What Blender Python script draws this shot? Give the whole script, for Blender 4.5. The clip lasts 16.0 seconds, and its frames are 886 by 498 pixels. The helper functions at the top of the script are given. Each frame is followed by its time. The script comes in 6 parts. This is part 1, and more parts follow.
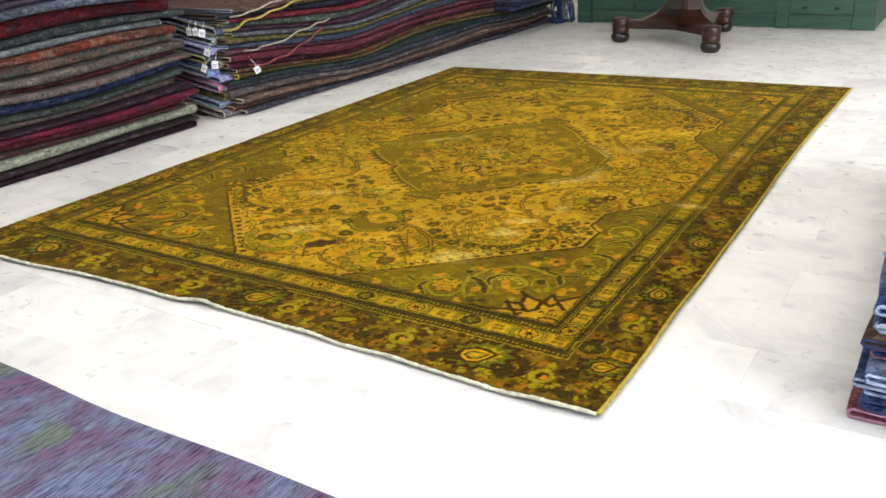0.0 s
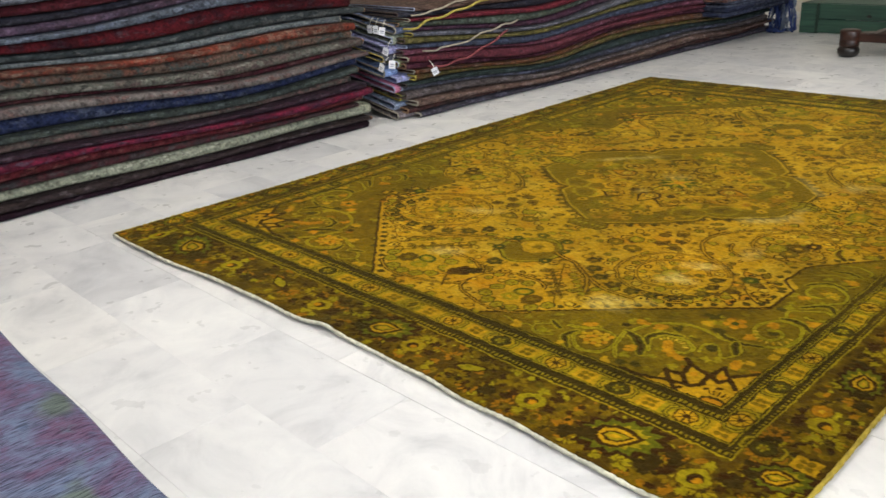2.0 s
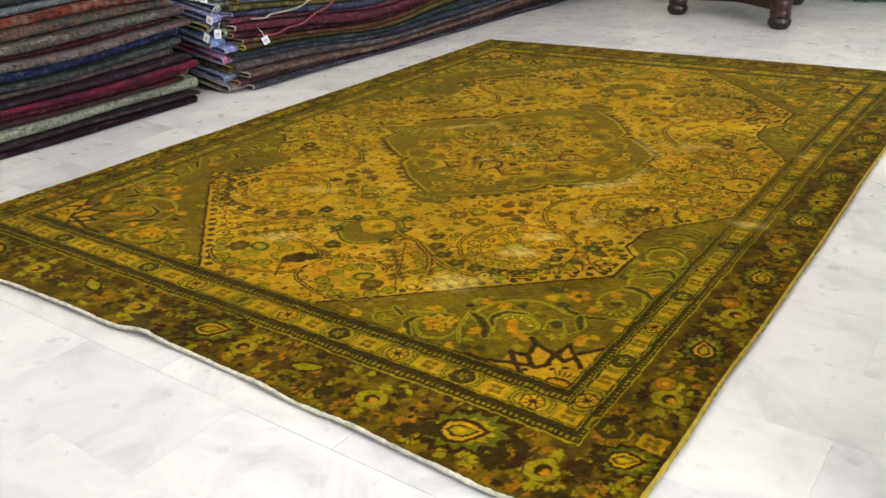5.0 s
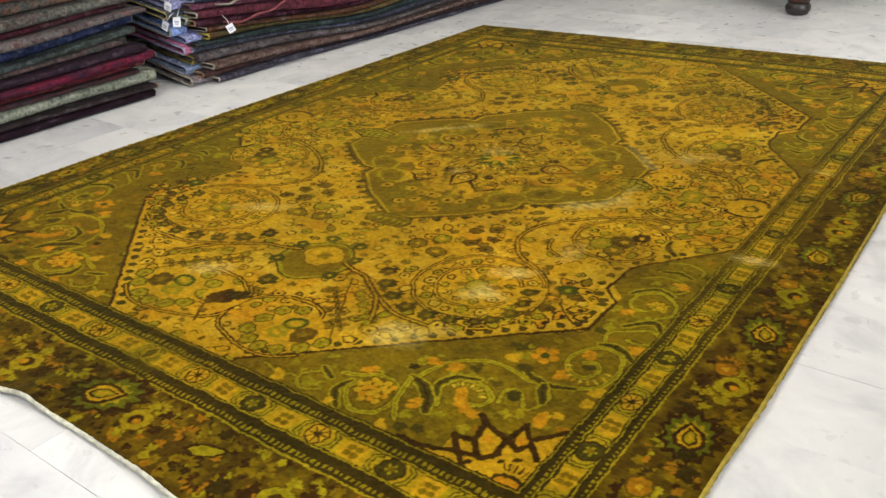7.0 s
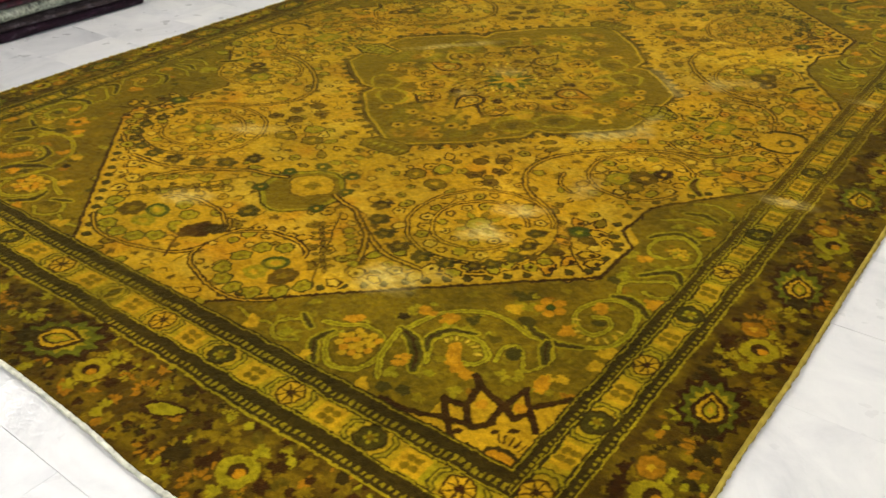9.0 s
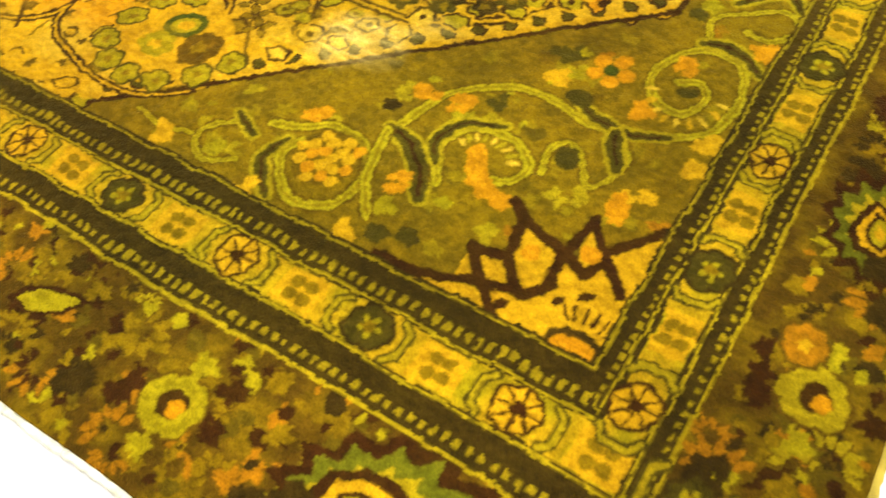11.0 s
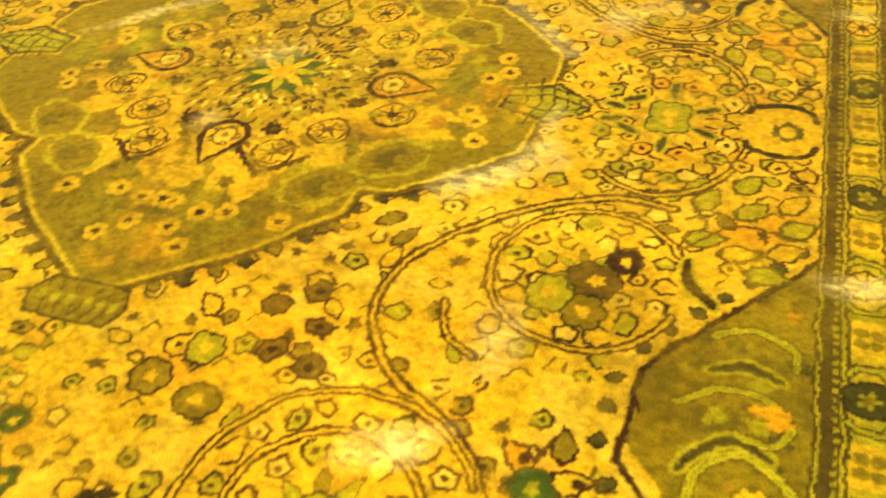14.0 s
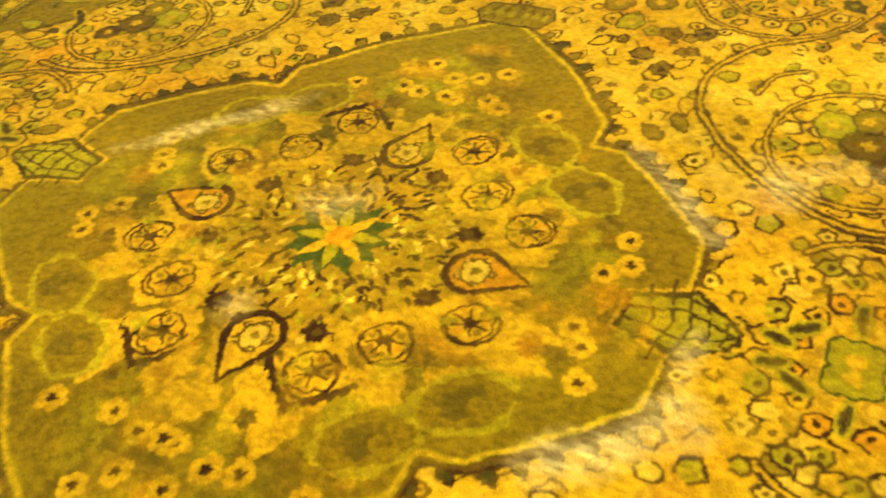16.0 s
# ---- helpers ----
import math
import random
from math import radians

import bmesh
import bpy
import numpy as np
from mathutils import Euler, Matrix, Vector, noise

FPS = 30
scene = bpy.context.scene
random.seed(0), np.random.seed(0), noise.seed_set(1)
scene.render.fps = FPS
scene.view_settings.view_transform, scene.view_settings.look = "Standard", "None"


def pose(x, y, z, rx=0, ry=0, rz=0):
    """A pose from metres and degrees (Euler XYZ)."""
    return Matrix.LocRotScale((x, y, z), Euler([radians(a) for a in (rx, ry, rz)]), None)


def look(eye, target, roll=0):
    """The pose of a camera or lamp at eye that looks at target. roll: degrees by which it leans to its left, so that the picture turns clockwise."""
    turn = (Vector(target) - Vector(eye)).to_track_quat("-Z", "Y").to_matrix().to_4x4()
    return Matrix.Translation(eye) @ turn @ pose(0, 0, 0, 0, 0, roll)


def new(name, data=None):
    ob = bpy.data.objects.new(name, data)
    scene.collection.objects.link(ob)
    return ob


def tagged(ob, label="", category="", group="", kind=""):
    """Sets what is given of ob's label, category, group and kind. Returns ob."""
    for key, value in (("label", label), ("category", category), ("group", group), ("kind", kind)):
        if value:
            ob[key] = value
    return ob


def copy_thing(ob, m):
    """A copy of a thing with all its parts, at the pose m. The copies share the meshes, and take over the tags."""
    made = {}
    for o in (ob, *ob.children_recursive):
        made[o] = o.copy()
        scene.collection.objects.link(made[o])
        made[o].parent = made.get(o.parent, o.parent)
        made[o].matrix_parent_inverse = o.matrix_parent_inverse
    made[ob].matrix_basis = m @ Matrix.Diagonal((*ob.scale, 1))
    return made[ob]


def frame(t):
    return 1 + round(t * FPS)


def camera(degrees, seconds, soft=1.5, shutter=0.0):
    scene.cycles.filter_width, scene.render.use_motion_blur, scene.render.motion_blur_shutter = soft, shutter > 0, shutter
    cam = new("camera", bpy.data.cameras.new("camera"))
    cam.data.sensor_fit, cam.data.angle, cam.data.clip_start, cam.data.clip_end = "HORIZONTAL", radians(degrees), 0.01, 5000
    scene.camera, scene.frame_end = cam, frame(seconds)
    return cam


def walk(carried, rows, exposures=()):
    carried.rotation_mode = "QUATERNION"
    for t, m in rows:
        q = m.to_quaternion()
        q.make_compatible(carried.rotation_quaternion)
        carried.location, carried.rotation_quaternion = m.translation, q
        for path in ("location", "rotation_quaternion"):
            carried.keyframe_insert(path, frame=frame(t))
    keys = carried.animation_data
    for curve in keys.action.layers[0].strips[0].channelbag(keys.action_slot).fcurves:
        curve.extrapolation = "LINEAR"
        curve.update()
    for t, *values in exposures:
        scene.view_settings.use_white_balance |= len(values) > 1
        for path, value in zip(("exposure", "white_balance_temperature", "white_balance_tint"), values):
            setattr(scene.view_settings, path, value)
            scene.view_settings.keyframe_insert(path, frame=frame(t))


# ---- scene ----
cam = camera(55.4, 16.0, soft=1.5, shutter=0.25)
PATH = [
    (0, (0.474, -1.229, 0.885), (-0.521, 0.328, 0.12), -3.0),
    (0.5, (0.431, -1.127, 0.861), (-0.631, 0.373, 0.073), -3.9),
    (1, (0.383, -1.015, 0.861), (-0.725, 0.468, 0.103), -2.7),
    (1.5, (0.388, -0.953, 0.865), (-0.842, 0.445, 0.136), -2.3),
    (2, (0.383, -0.949, 0.857), (-0.961, 0.333, 0.113), -2.9),
    (2.5, (0.375, -0.96, 0.857), (-1.046, 0.241, 0.122), -3.1),
    (3, (0.368, -0.969, 0.859), (-1.031, 0.241, 0.098), -3.0),
    (3.5, (0.36, -0.974, 0.857), (-0.943, 0.348, 0.112), -2.3),
    (4, (0.345, -0.978, 0.854), (-0.789, 0.478, 0.082), -1.9),
    (4.2, (0.347, -0.962, 0.85), (-0.711, 0.534, 0.048), -2.0),
    (6.3, (0.29, -0.566, 0.843), (-0.822, 0.855, -0.02), -3.3),
    (6.5, (0.269, -0.542, 0.837), (-0.822, 0.887, -0.038), -3.3),
    (7, (0.266, -0.485, 0.839), (-0.824, 0.938, -0.048), -2.6),
    (7.5, (0.291, -0.46, 0.839), (-0.823, 0.954, -0.032), -2.0),
    (8, (0.324, -0.443, 0.826), (-0.821, 0.918, -0.089), -2.7),
    (8.5, (0.297, -0.418, 0.807), (-0.873, 0.884, -0.162), -4.1),
    (9, (0.189, -0.337, 0.788), (-0.874, 0.989, -0.267), -1.9),
    (9.5, (0.113, -0.267, 0.741), (-0.87, 0.985, -0.47), -4.4),
    (9.7, (0.085, -0.227, 0.713), (-0.846, 0.934, -0.623), -5.4),
    (11.8, (-0.189, 0.06, 0.61), (-0.888, 0.984, -1.02), -5.8),
    (12, (-0.201, 0.088, 0.612), (-0.934, 1.05, -0.981), -5.6),
    (12.5, (-0.219, 0.207, 0.616), (-1.008, 1.126, -0.976), -7.7),
    (13, (-0.228, 0.284, 0.614), (-1.036, 1.307, -0.903), -8.2),
    (13.5, (-0.277, 0.377, 0.619), (-1.013, 1.575, -0.803), -7.2),
    (14, (-0.329, 0.454, 0.643), (-0.908, 1.806, -0.712), -5.6),
    (14.5, (-0.34, 0.559, 0.643), (-0.906, 1.963, -0.663), -6.7),
    (15, (-0.359, 0.703, 0.647), (-1.021, 2.037, -0.689), -7.3),
    (15.5, (-0.392, 0.769, 0.644), (-1.173, 1.983, -0.74), -9.1),
    (16, (-0.468, 0.815, 0.655), (-1.231, 2.066, -0.706), -7.6),
]
# stops, kelvin and tint as the clip's camera adapts
EXPOSURES = [(0.0, 0.3, 6400, 10.0), (1.5, 0.15, 6400, 10.0), (2.5, -0.06, 6400, 10.0), (4.2, -0.02, 6400, 11.0), (6.3, 0.12, 6400, 10.0), (9.0, 0.12, 6400, 10.0),
             (9.7, 0.15, 6500, 11.0), (11.8, 1.38, 6850, 9.0), (14.5, 1.3, 6950, 9.0), (16.0, 1.17, 7050, 11.0)]
PANEL = 17.5
walk(cam, [(t, look(eye, target, roll)) for t, eye, target, roll in PATH], EXPOSURES)

# ---- world and light ----
world = bpy.data.worlds.new("world")
scene.world = world
world.use_nodes = True
sky = world.node_tree.nodes.new("ShaderNodeTexSky")
sky.sky_type, sky.sun_disc = "NISHITA", False
sky.sun_elevation, sky.sun_rotation = radians(40), radians(110)
back = world.node_tree.nodes["Background"]
back.inputs["Strength"].default_value = 0.10
world.node_tree.links.new(sky.outputs["Color"], back.inputs["Color"])


def area_lamp(name, m, sx, sy, watts, colour):
    data = bpy.data.lights.new(name, "AREA")
    data.shape, data.size, data.size_y, data.energy, data.color = "RECTANGLE", sx, sy, watts, colour
    ob = new(name, data)
    ob.matrix_world = m
    return ob


# daylight through the shop window on the east side; unseen south opening added
area_lamp("window_daylight", look((2.75, 0.6, 1.45), (0.0, 0.6, 1.0)), 4.4, 2.1, 160, (0.93, 0.97, 1.0))
area_lamp("south_daylight", look((0.2, -3.15, 1.4), (0.2, 0.0, 1.0)), 2.6, 2.1, 24, (0.86, 0.93, 1.0))


# ---- materials ----
def srgb(r, g, b):
    return tuple(((c / 255) / 12.92 if c <= 10 else (((c / 255) + 0.055) / 1.055) ** 2.4) for c in (r, g, b))


def material(name):
    m = bpy.data.materials.new(name)
    m.use_nodes = True
    nt = m.node_tree
    return m, nt, nt.nodes["Principled BSDF"]


def node(nt, kind, **kw):
    n = nt.nodes.new(kind)
    for k, v in kw.items():
        if k in n.inputs:
            n.inputs[k].default_value = v
    return n


def ramp(nt, src, stops):
    r = nt.nodes.new("ShaderNodeValToRGB")
    el = r.color_ramp.elements
    while len(el) < len(stops):
        el.new(0.5)
    for e, (p, c) in zip(el, stops):
        e.position, e.color = p, (*c, 1)
    nt.links.new(src, r.inputs["Fac"])
    return r


def mix(nt, fac, a, b, blend="MIX"):
    n = nt.nodes.new("ShaderNodeMix")
    n.data_type, n.blend_type = "RGBA", blend
    for sock, v in ((n.inputs[0], fac), (n.inputs[6], a), (n.inputs[7], b)):
        if isinstance(v, bpy.types.NodeSocket):
            nt.links.new(v, sock)
        elif isinstance(v, tuple):
            sock.default_value = (*v, 1) if len(v) == 3 else v
        else:
            sock.default_value = v
    return n.outputs[2]


def coords(nt, scale=(1, 1, 1), by_object=True):
    """Object coordinates, shifted by a random amount for each object."""
    tc = nt.nodes.new("ShaderNodeTexCoord")
    mp = nt.nodes.new("ShaderNodeMapping")
    mp.inputs["Scale"].default_value = scale
    nt.links.new(tc.outputs["Object"], mp.inputs["Vector"])
    if by_object:
        info = nt.nodes.new("ShaderNodeObjectInfo")
        mul = nt.nodes.new("ShaderNodeMath")
        mul.operation = "MULTIPLY"
        mul.inputs[1].default_value = 37.0
        nt.links.new(info.outputs["Random"], mul.inputs[0])
        nt.links.new(mul.outputs[0], mp.inputs["Location"])
    return mp.outputs["Vector"]


def bump(nt, bsdf, height, strength, distance):
    b = nt.nodes.new("ShaderNodeBump")
    b.inputs["Strength"].default_value, b.inputs["Distance"].default_value = strength, distance
    nt.links.new(height, b.inputs["Height"])
    nt.links.new(b.outputs["Normal"], bsdf.inputs["Normal"])


def textured(nt, vec, kind="ShaderNodeTexNoise", **kw):
    n = node(nt, kind, **kw)
    nt.links.new(vec, n.inputs["Vector"])
    return n


def plain(name, colour, rough, spread=0.12, scale=14.0, metal=0.0, grain=0.3, gsize=0.001):
    """A surface with blotches, fine grain and light relief."""
    m, nt, b = material(name)
    v = coords(nt)
    big = textured(nt, v, Scale=scale, Detail=4.0, Roughness=0.6)
    lo = tuple(c * (1 - spread) for c in colour)
    hi = tuple(min(1, c * (1 + spread)) for c in colour)
    r = ramp(nt, big.outputs["Fac"], [(0.3, lo), (0.7, hi)])
    nt.links.new(r.outputs["Color"], b.inputs["Base Color"])
    fine = textured(nt, v, Scale=scale * 22, Detail=3.0)
    bump(nt, b, fine.outputs["Fac"], grain, gsize)
    b.inputs["Roughness"].default_value, b.inputs["Metallic"].default_value = rough, metal
    return m


def pile(name, a, b_, c, figure=9.0):
    """Worn wool pile, faded in patches, with remains of a figure and rows of knots."""
    m, nt, b = material(name)
    v = coords(nt, (1, 1, 1))
    w = textured(nt, v, Scale=figure, Detail=5.0, Roughness=0.65, Distortion=0.4)
    r = ramp(nt, w.outputs["Fac"], [(0.30, a), (0.46, a), (0.54, b_), (0.68, c)])
    fig = textured(nt, v, "ShaderNodeTexVoronoi", Scale=figure * 4.5)
    fr = ramp(nt, fig.outputs["Distance"], [(0.16, (0.30, 0.28, 0.28)), (0.42, (1.15, 1.15, 1.15))])
    cell = textured(nt, coords(nt, (1, 0.5, 1.3)), "ShaderNodeTexVoronoi", Scale=figure * 8.0)
    dim = tuple(x * 0.35 for x in a)
    rag = tuple(min(1, x * 1.35 + 0.03) for x in c)
    cr = ramp(nt, cell.outputs["Color"], [(0.18, dim), (0.34, a), (0.50, b_), (0.64, c), (0.82, rag)])
    soft = textured(nt, v, Scale=26.0, Detail=4.0, Roughness=0.7)
    sr = ramp(nt, soft.outputs["Fac"], [(0.42, (0.0, 0.0, 0.0)), (0.60, (0.78, 0.78, 0.78))])
    col = mix(nt, 0.8, r.outputs["Color"], fr.outputs["Color"], "MULTIPLY")
    col = mix(nt, sr.outputs["Color"], col, cr.outputs["Color"])
    dust = textured(nt, v, Scale=110.0, Detail=3.0)
    dr = ramp(nt, dust.outputs["Fac"], [(0.32, (0.45, 0.45, 0.45)), (0.68, (1.4, 1.4, 1.4))])
    col = mix(nt, 0.8, col, dr.outputs["Color"], "MULTIPLY")
    nt.links.new(col, b.inputs["Base Color"])
    knots = textured(nt, v, Scale=330.0, Detail=2.0)
    bump(nt, b, knots.outputs["Fac"], 0.7, 0.002)
    b.inputs["Roughness"].default_value = 0.95
    b.inputs["Specular IOR Level"].default_value = 0.15
    return m


def marble(name):
    m, nt, b = material(name)
    v = coords(nt)
    cloud = textured(nt, v, Scale=5.5, Detail=6.0, Roughness=0.62, Distortion=0.8)
    r = ramp(nt, cloud.outputs["Fac"], [(0.28, srgb(190, 191, 194)), (0.5, srgb(214, 214, 215)), (0.72, srgb(227, 227, 226))])
    vein = textured(nt, v, Scale=9.0, Detail=8.0, Roughness=0.7, Distortion=2.2)
    vr = ramp(nt, vein.outputs["Fac"], [(0.0, (1, 1, 1)), (0.36, (1, 1, 1)), (0.40, (0.86, 0.86, 0.87)), (0.44, (1, 1, 1))])
    col = mix(nt, 0.2, r.outputs["Color"], vr.outputs["Color"], "MULTIPLY")
    fleck = textured(nt, v, Scale=48.0, Detail=3.0)
    fl = ramp(nt, fleck.outputs["Fac"], [(0.28, (0.80, 0.80, 0.81)), (0.36, (1, 1, 1))])
    col = mix(nt, 0.10, col, fl.outputs["Color"], "MULTIPLY")
    info = nt.nodes.new("ShaderNodeObjectInfo")
    tone = ramp(nt, info.outputs["Random"], [(0.0, (0.84, 0.84, 0.85)), (0.25, (0.95, 0.95, 0.955)), (0.7, (1.0, 0.99, 0.975)), (1.0, (1.03, 1.03, 1.02))])
    col = mix(nt, 1.0, col, tone.outputs["Color"], "MULTIPLY")
    nt.links.new(col, b.inputs["Base Color"])
    rough = textured(nt, v, Scale=20.0, Detail=3.0)
    rr = ramp(nt, rough.outputs["Fac"], [(0.3, (0.26,) * 3), (0.7, (0.42,) * 3)])
    nt.links.new(rr.outputs["Color"], b.inputs["Roughness"])
    b.inputs["Specular IOR Level"].default_value = 0.35
    return m


def wood(name, dark, light, rough, along=(1, 12, 12), scale=4.0):
    m, nt, b = material(name)
    v = coords(nt, along)
    g = textured(nt, v, Scale=scale, Detail=6.0, Roughness=0.6, Distortion=1.2)
    r = ramp(nt, g.outputs["Fac"], [(0.3, dark), (0.7, light)])
    nt.links.new(r.outputs["Color"], b.inputs["Base Color"])
    f = textured(nt, v, Scale=scale * 9, Detail=3.0)
    bump(nt, b, f.outputs["Fac"], 0.35, 0.001)
    b.inputs["Roughness"].default_value = rough
    return m


MARBLE = marble("white_marble")
GROUT = plain("grey_grout", srgb(214, 213, 210), 0.9)
PLASTER = plain("cream_plaster", srgb(222, 216, 204), 0.9, 0.05)
CEILING = plain("white_ceiling_paint", srgb(232, 230, 226), 0.9, 0.03)
FRAME_PAINT = plain("dark_window_frame", srgb(70, 66, 62), 0.5)
CREAM = plain("cream_cotton", srgb(194, 192, 172), 0.95, 0.4, 60.0, grain=0.6)
DYED_CORD = plain("yellow_dyed_cord", srgb(158, 138, 44), 0.95, 0.3, 60.0, grain=0.6)
TAG = plain("white_paper_tag", srgb(225, 226, 232), 0.7, 0.05)
INK = plain("printed_ink", srgb(150, 152, 168), 0.7, 0.1)
STRING = plain("white_string", srgb(215, 212, 205), 0.9)
TABLE_WOOD = wood("red_brown_polished_wood", srgb(24, 10, 5), srgb(62, 27, 12), 0.38)
TABLE_DARK = wood("ebonised_wood", srgb(16, 12, 11), srgb(34, 25, 21), 0.3)
GREEN_WOOD = wood("green_painted_wood", srgb(30, 58, 50), srgb(58, 94, 76), 0.55, (1, 14, 14), 3.0)
GREEN_DARK = wood("dark_green_painted_wood", srgb(22, 38, 32), srgb(38, 60, 48), 0.6, (14, 1, 1), 3.0)
KNOT = plain("dark_wood_knot", srgb(34, 30, 24), 0.6)
FRINGE_BLUE = plain("blue_wool_fringe", srgb(36, 52, 100), 0.95, 0.5, 30.0, grain=0.6)
FRINGE_GREY = plain("grey_wool_fringe", srgb(96, 106, 124), 0.95, 0.4, 30.0, grain=0.6)


# ---- mesh helpers ----
def mesh_object(name, verts, faces, mat, parent=None, smooth=True, label=""):
    me = bpy.data.meshes.new(name)
    me.from_pydata([tuple(v) for v in verts], [], faces)
    me.materials.append(mat)
    if smooth:
        me.polygons.foreach_set("use_smooth", [True] * len(me.polygons))
    me.update()
    ob = new(name, me)
    if parent:
        ob.parent = parent
    if label:
        tagged(ob, label)
    return ob


def part(name, bm, mat, parent=None, label="", smooth=False):
    bmesh.ops.recalc_face_normals(bm, faces=bm.faces)
    me = bpy.data.meshes.new(name)
    bm.to_mesh(me)
    bm.free()
    me.materials.append(mat)
    if smooth:
        me.polygons.foreach_set("use_smooth", [True] * len(me.polygons))
    ob = new(name, me)
    if parent:
        ob.parent = parent
    if label:
        tagged(ob, label)
    return ob


def box(bm, x0, x1, y0, y1, z0, z1, bevel=0.0):
    r = bmesh.ops.create_cube(bm, size=1.0)
    for v in r["verts"]:
        v.co = Vector((x0 + (v.co.x + 0.5) * (x1 - x0), y0 + (v.co.y + 0.5) * (y1 - y0), z0 + (v.co.z + 0.5) * (z1 - z0)))
    if bevel:
        edges = {e for v in r["verts"] for e in v.link_edges}
        bmesh.ops.bevel(bm, geom=list(edges), offset=bevel, segments=2, affect="EDGES", profile=0.7)
    return bm


def boxed(*a, bevel=0.0):
    return box(bmesh.new(), *a, bevel=bevel)


def lathe(profile, cx, cy, sides=24):
    """A turned solid: rows of (radius, z)."""
    verts, faces = [], []
    for r, z in profile:
        for k in range(sides):
            a = 2 * math.pi * k / sides
            verts.append((cx + r * math.cos(a), cy + r * math.sin(a), z))
    n = len(profile)
    for i in range(n - 1):
        for k in range(sides):
            k2 = (k + 1) % sides
            faces.append((i * sides + k, i * sides + k2, (i + 1) * sides + k2, (i + 1) * sides + k))
    faces.append(tuple(range(sides))[::-1])
    faces.append(tuple((n - 1) * sides + k for k in range(sides)))
    return verts, faces


def tube(path, radius, sides=6):
    """Vertices and faces of a cord along a path; radius is a number or a function of the step."""
    verts, faces = [], []
    for i, p in enumerate(path):
        p = Vector(p)
        d = (Vector(path[min(i + 1, len(path) - 1)]) - Vector(path[max(i - 1, 0)])).normalized()
        up = Vector((0, 0, 1)) if abs(d.z) < 0.9 else Vector((1, 0, 0))
        s = d.cross(up).normalized()
        u = s.cross(d)
        r = radius(i) if callable(radius) else radius
        for k in range(sides):
            a = 2 * math.pi * k / sides
            verts.append(p + s * (r * math.cos(a)) + u * (r * math.sin(a)))
    for i in range(len(path) - 1):
        for k in range(sides):
            k2 = (k + 1) % sides
            faces.append((i * sides + k, i * sides + k2, (i + 1) * sides + k2, (i + 1) * sides + k))
    faces.append(tuple(range(sides))[::-1])
    faces.append(tuple((len(path) - 1) * sides + k for k in range(sides)))
    return verts, faces


# ---- room ----
X0, X1, Y0, Y1, ZC = -3.45, 2.7, -3.1, 5.75, 2.9


def wall(name, *a):
    return tagged(part(name, boxed(*a), PLASTER), "plain cream plastered shop wall", "wall", kind="structure")


wall("wall_west", X0 - 0.2, X0, Y0 - 0.2, Y1 + 0.2, -0.1, ZC)
wall("wall_north", X0, X1, Y1, Y1 + 0.2, -0.1, ZC)


def wall_with_opening(name, along, at, a0, a1, o0, o1, z0, z1, thick):
    bm = bmesh.new()
    for b0, b1, c0, c1 in ((a0, o0, -0.1, ZC), (o1, a1, -0.1, ZC), (o0, o1, -0.1, z0), (o0, o1, z1, ZC)):
        if along == "y":
            box(bm, at, at + thick, b0, b1, c0, c1)
        else:
            box(bm, b0, b1, at, at + thick, c0, c1)
    return tagged(part(name, bm, PLASTER), "plain cream plastered wall round a wide opening", "wall", kind="structure")


wall_with_opening("wall_east", "y", X1, Y0 - 0.2, Y1 + 0.2, -1.7, 2.9, 0.35, 2.5, 0.2)
wall_with_opening("wall_south", "x", Y0 - 0.2, X0, X1, -1.2, 1.6, 0.02, 2.5, 0.2)
tagged(part("ceiling", boxed(X0 - 0.2, X1 + 0.2, Y0 - 0.2, Y1 + 0.2, ZC, ZC + 0.15), CEILING), "plain white painted ceiling", "ceiling", kind="structure")

LIGHT_ON = bpy.data.materials.new("lit_diffuser")
LIGHT_ON.use_nodes = True
bs = LIGHT_ON.node_tree.nodes["Principled BSDF"]
bs.inputs["Emission Color"].default_value = (1.0, 0.93, 0.82, 1)
bs.inputs["Emission Strength"].default_value = PANEL


def ceiling_light(x, y):
    top = new("ceiling_light")
    top.location = (x, y, ZC)
    tagged(top, "square white ceiling light panel, switched on", "ceiling light", "ceiling lights")
    bm = bmesh.new()
    for s in (-1, 1):
        box(bm, -0.3, 0.3, s * 0.285 - 0.015, s * 0.285 + 0.015, -0.05, -0.001)
        box(bm, s * 0.285 - 0.015, s * 0.285 + 0.015, -0.27, 0.27, -0.05, -0.001)
    part("frame", bm, CEILING, top)
    part("diffuser", boxed(-0.269, 0.269, -0.269, 0.269, -0.04, -0.02), LIGHT_ON, top)
    return top


# unseen panels: overhead light is inferred, their places chosen to brighten the left floor
lamp = ceiling_light(-1.6, 0.6)
for p in ((-1.6, 2.3), (-1.6, -1.0), (1.0, 0.4), (1.0, 2.6), (-0.2, -1.6)):
    copy_thing(lamp, Matrix.Translation((*p, ZC)))


# ---- the yellow carpet: its figure ----
W, L = 2.0, 2.86
STEP = 0.00125
AX, AY = -0.931, 1.325
rng = np.random.default_rng(7)

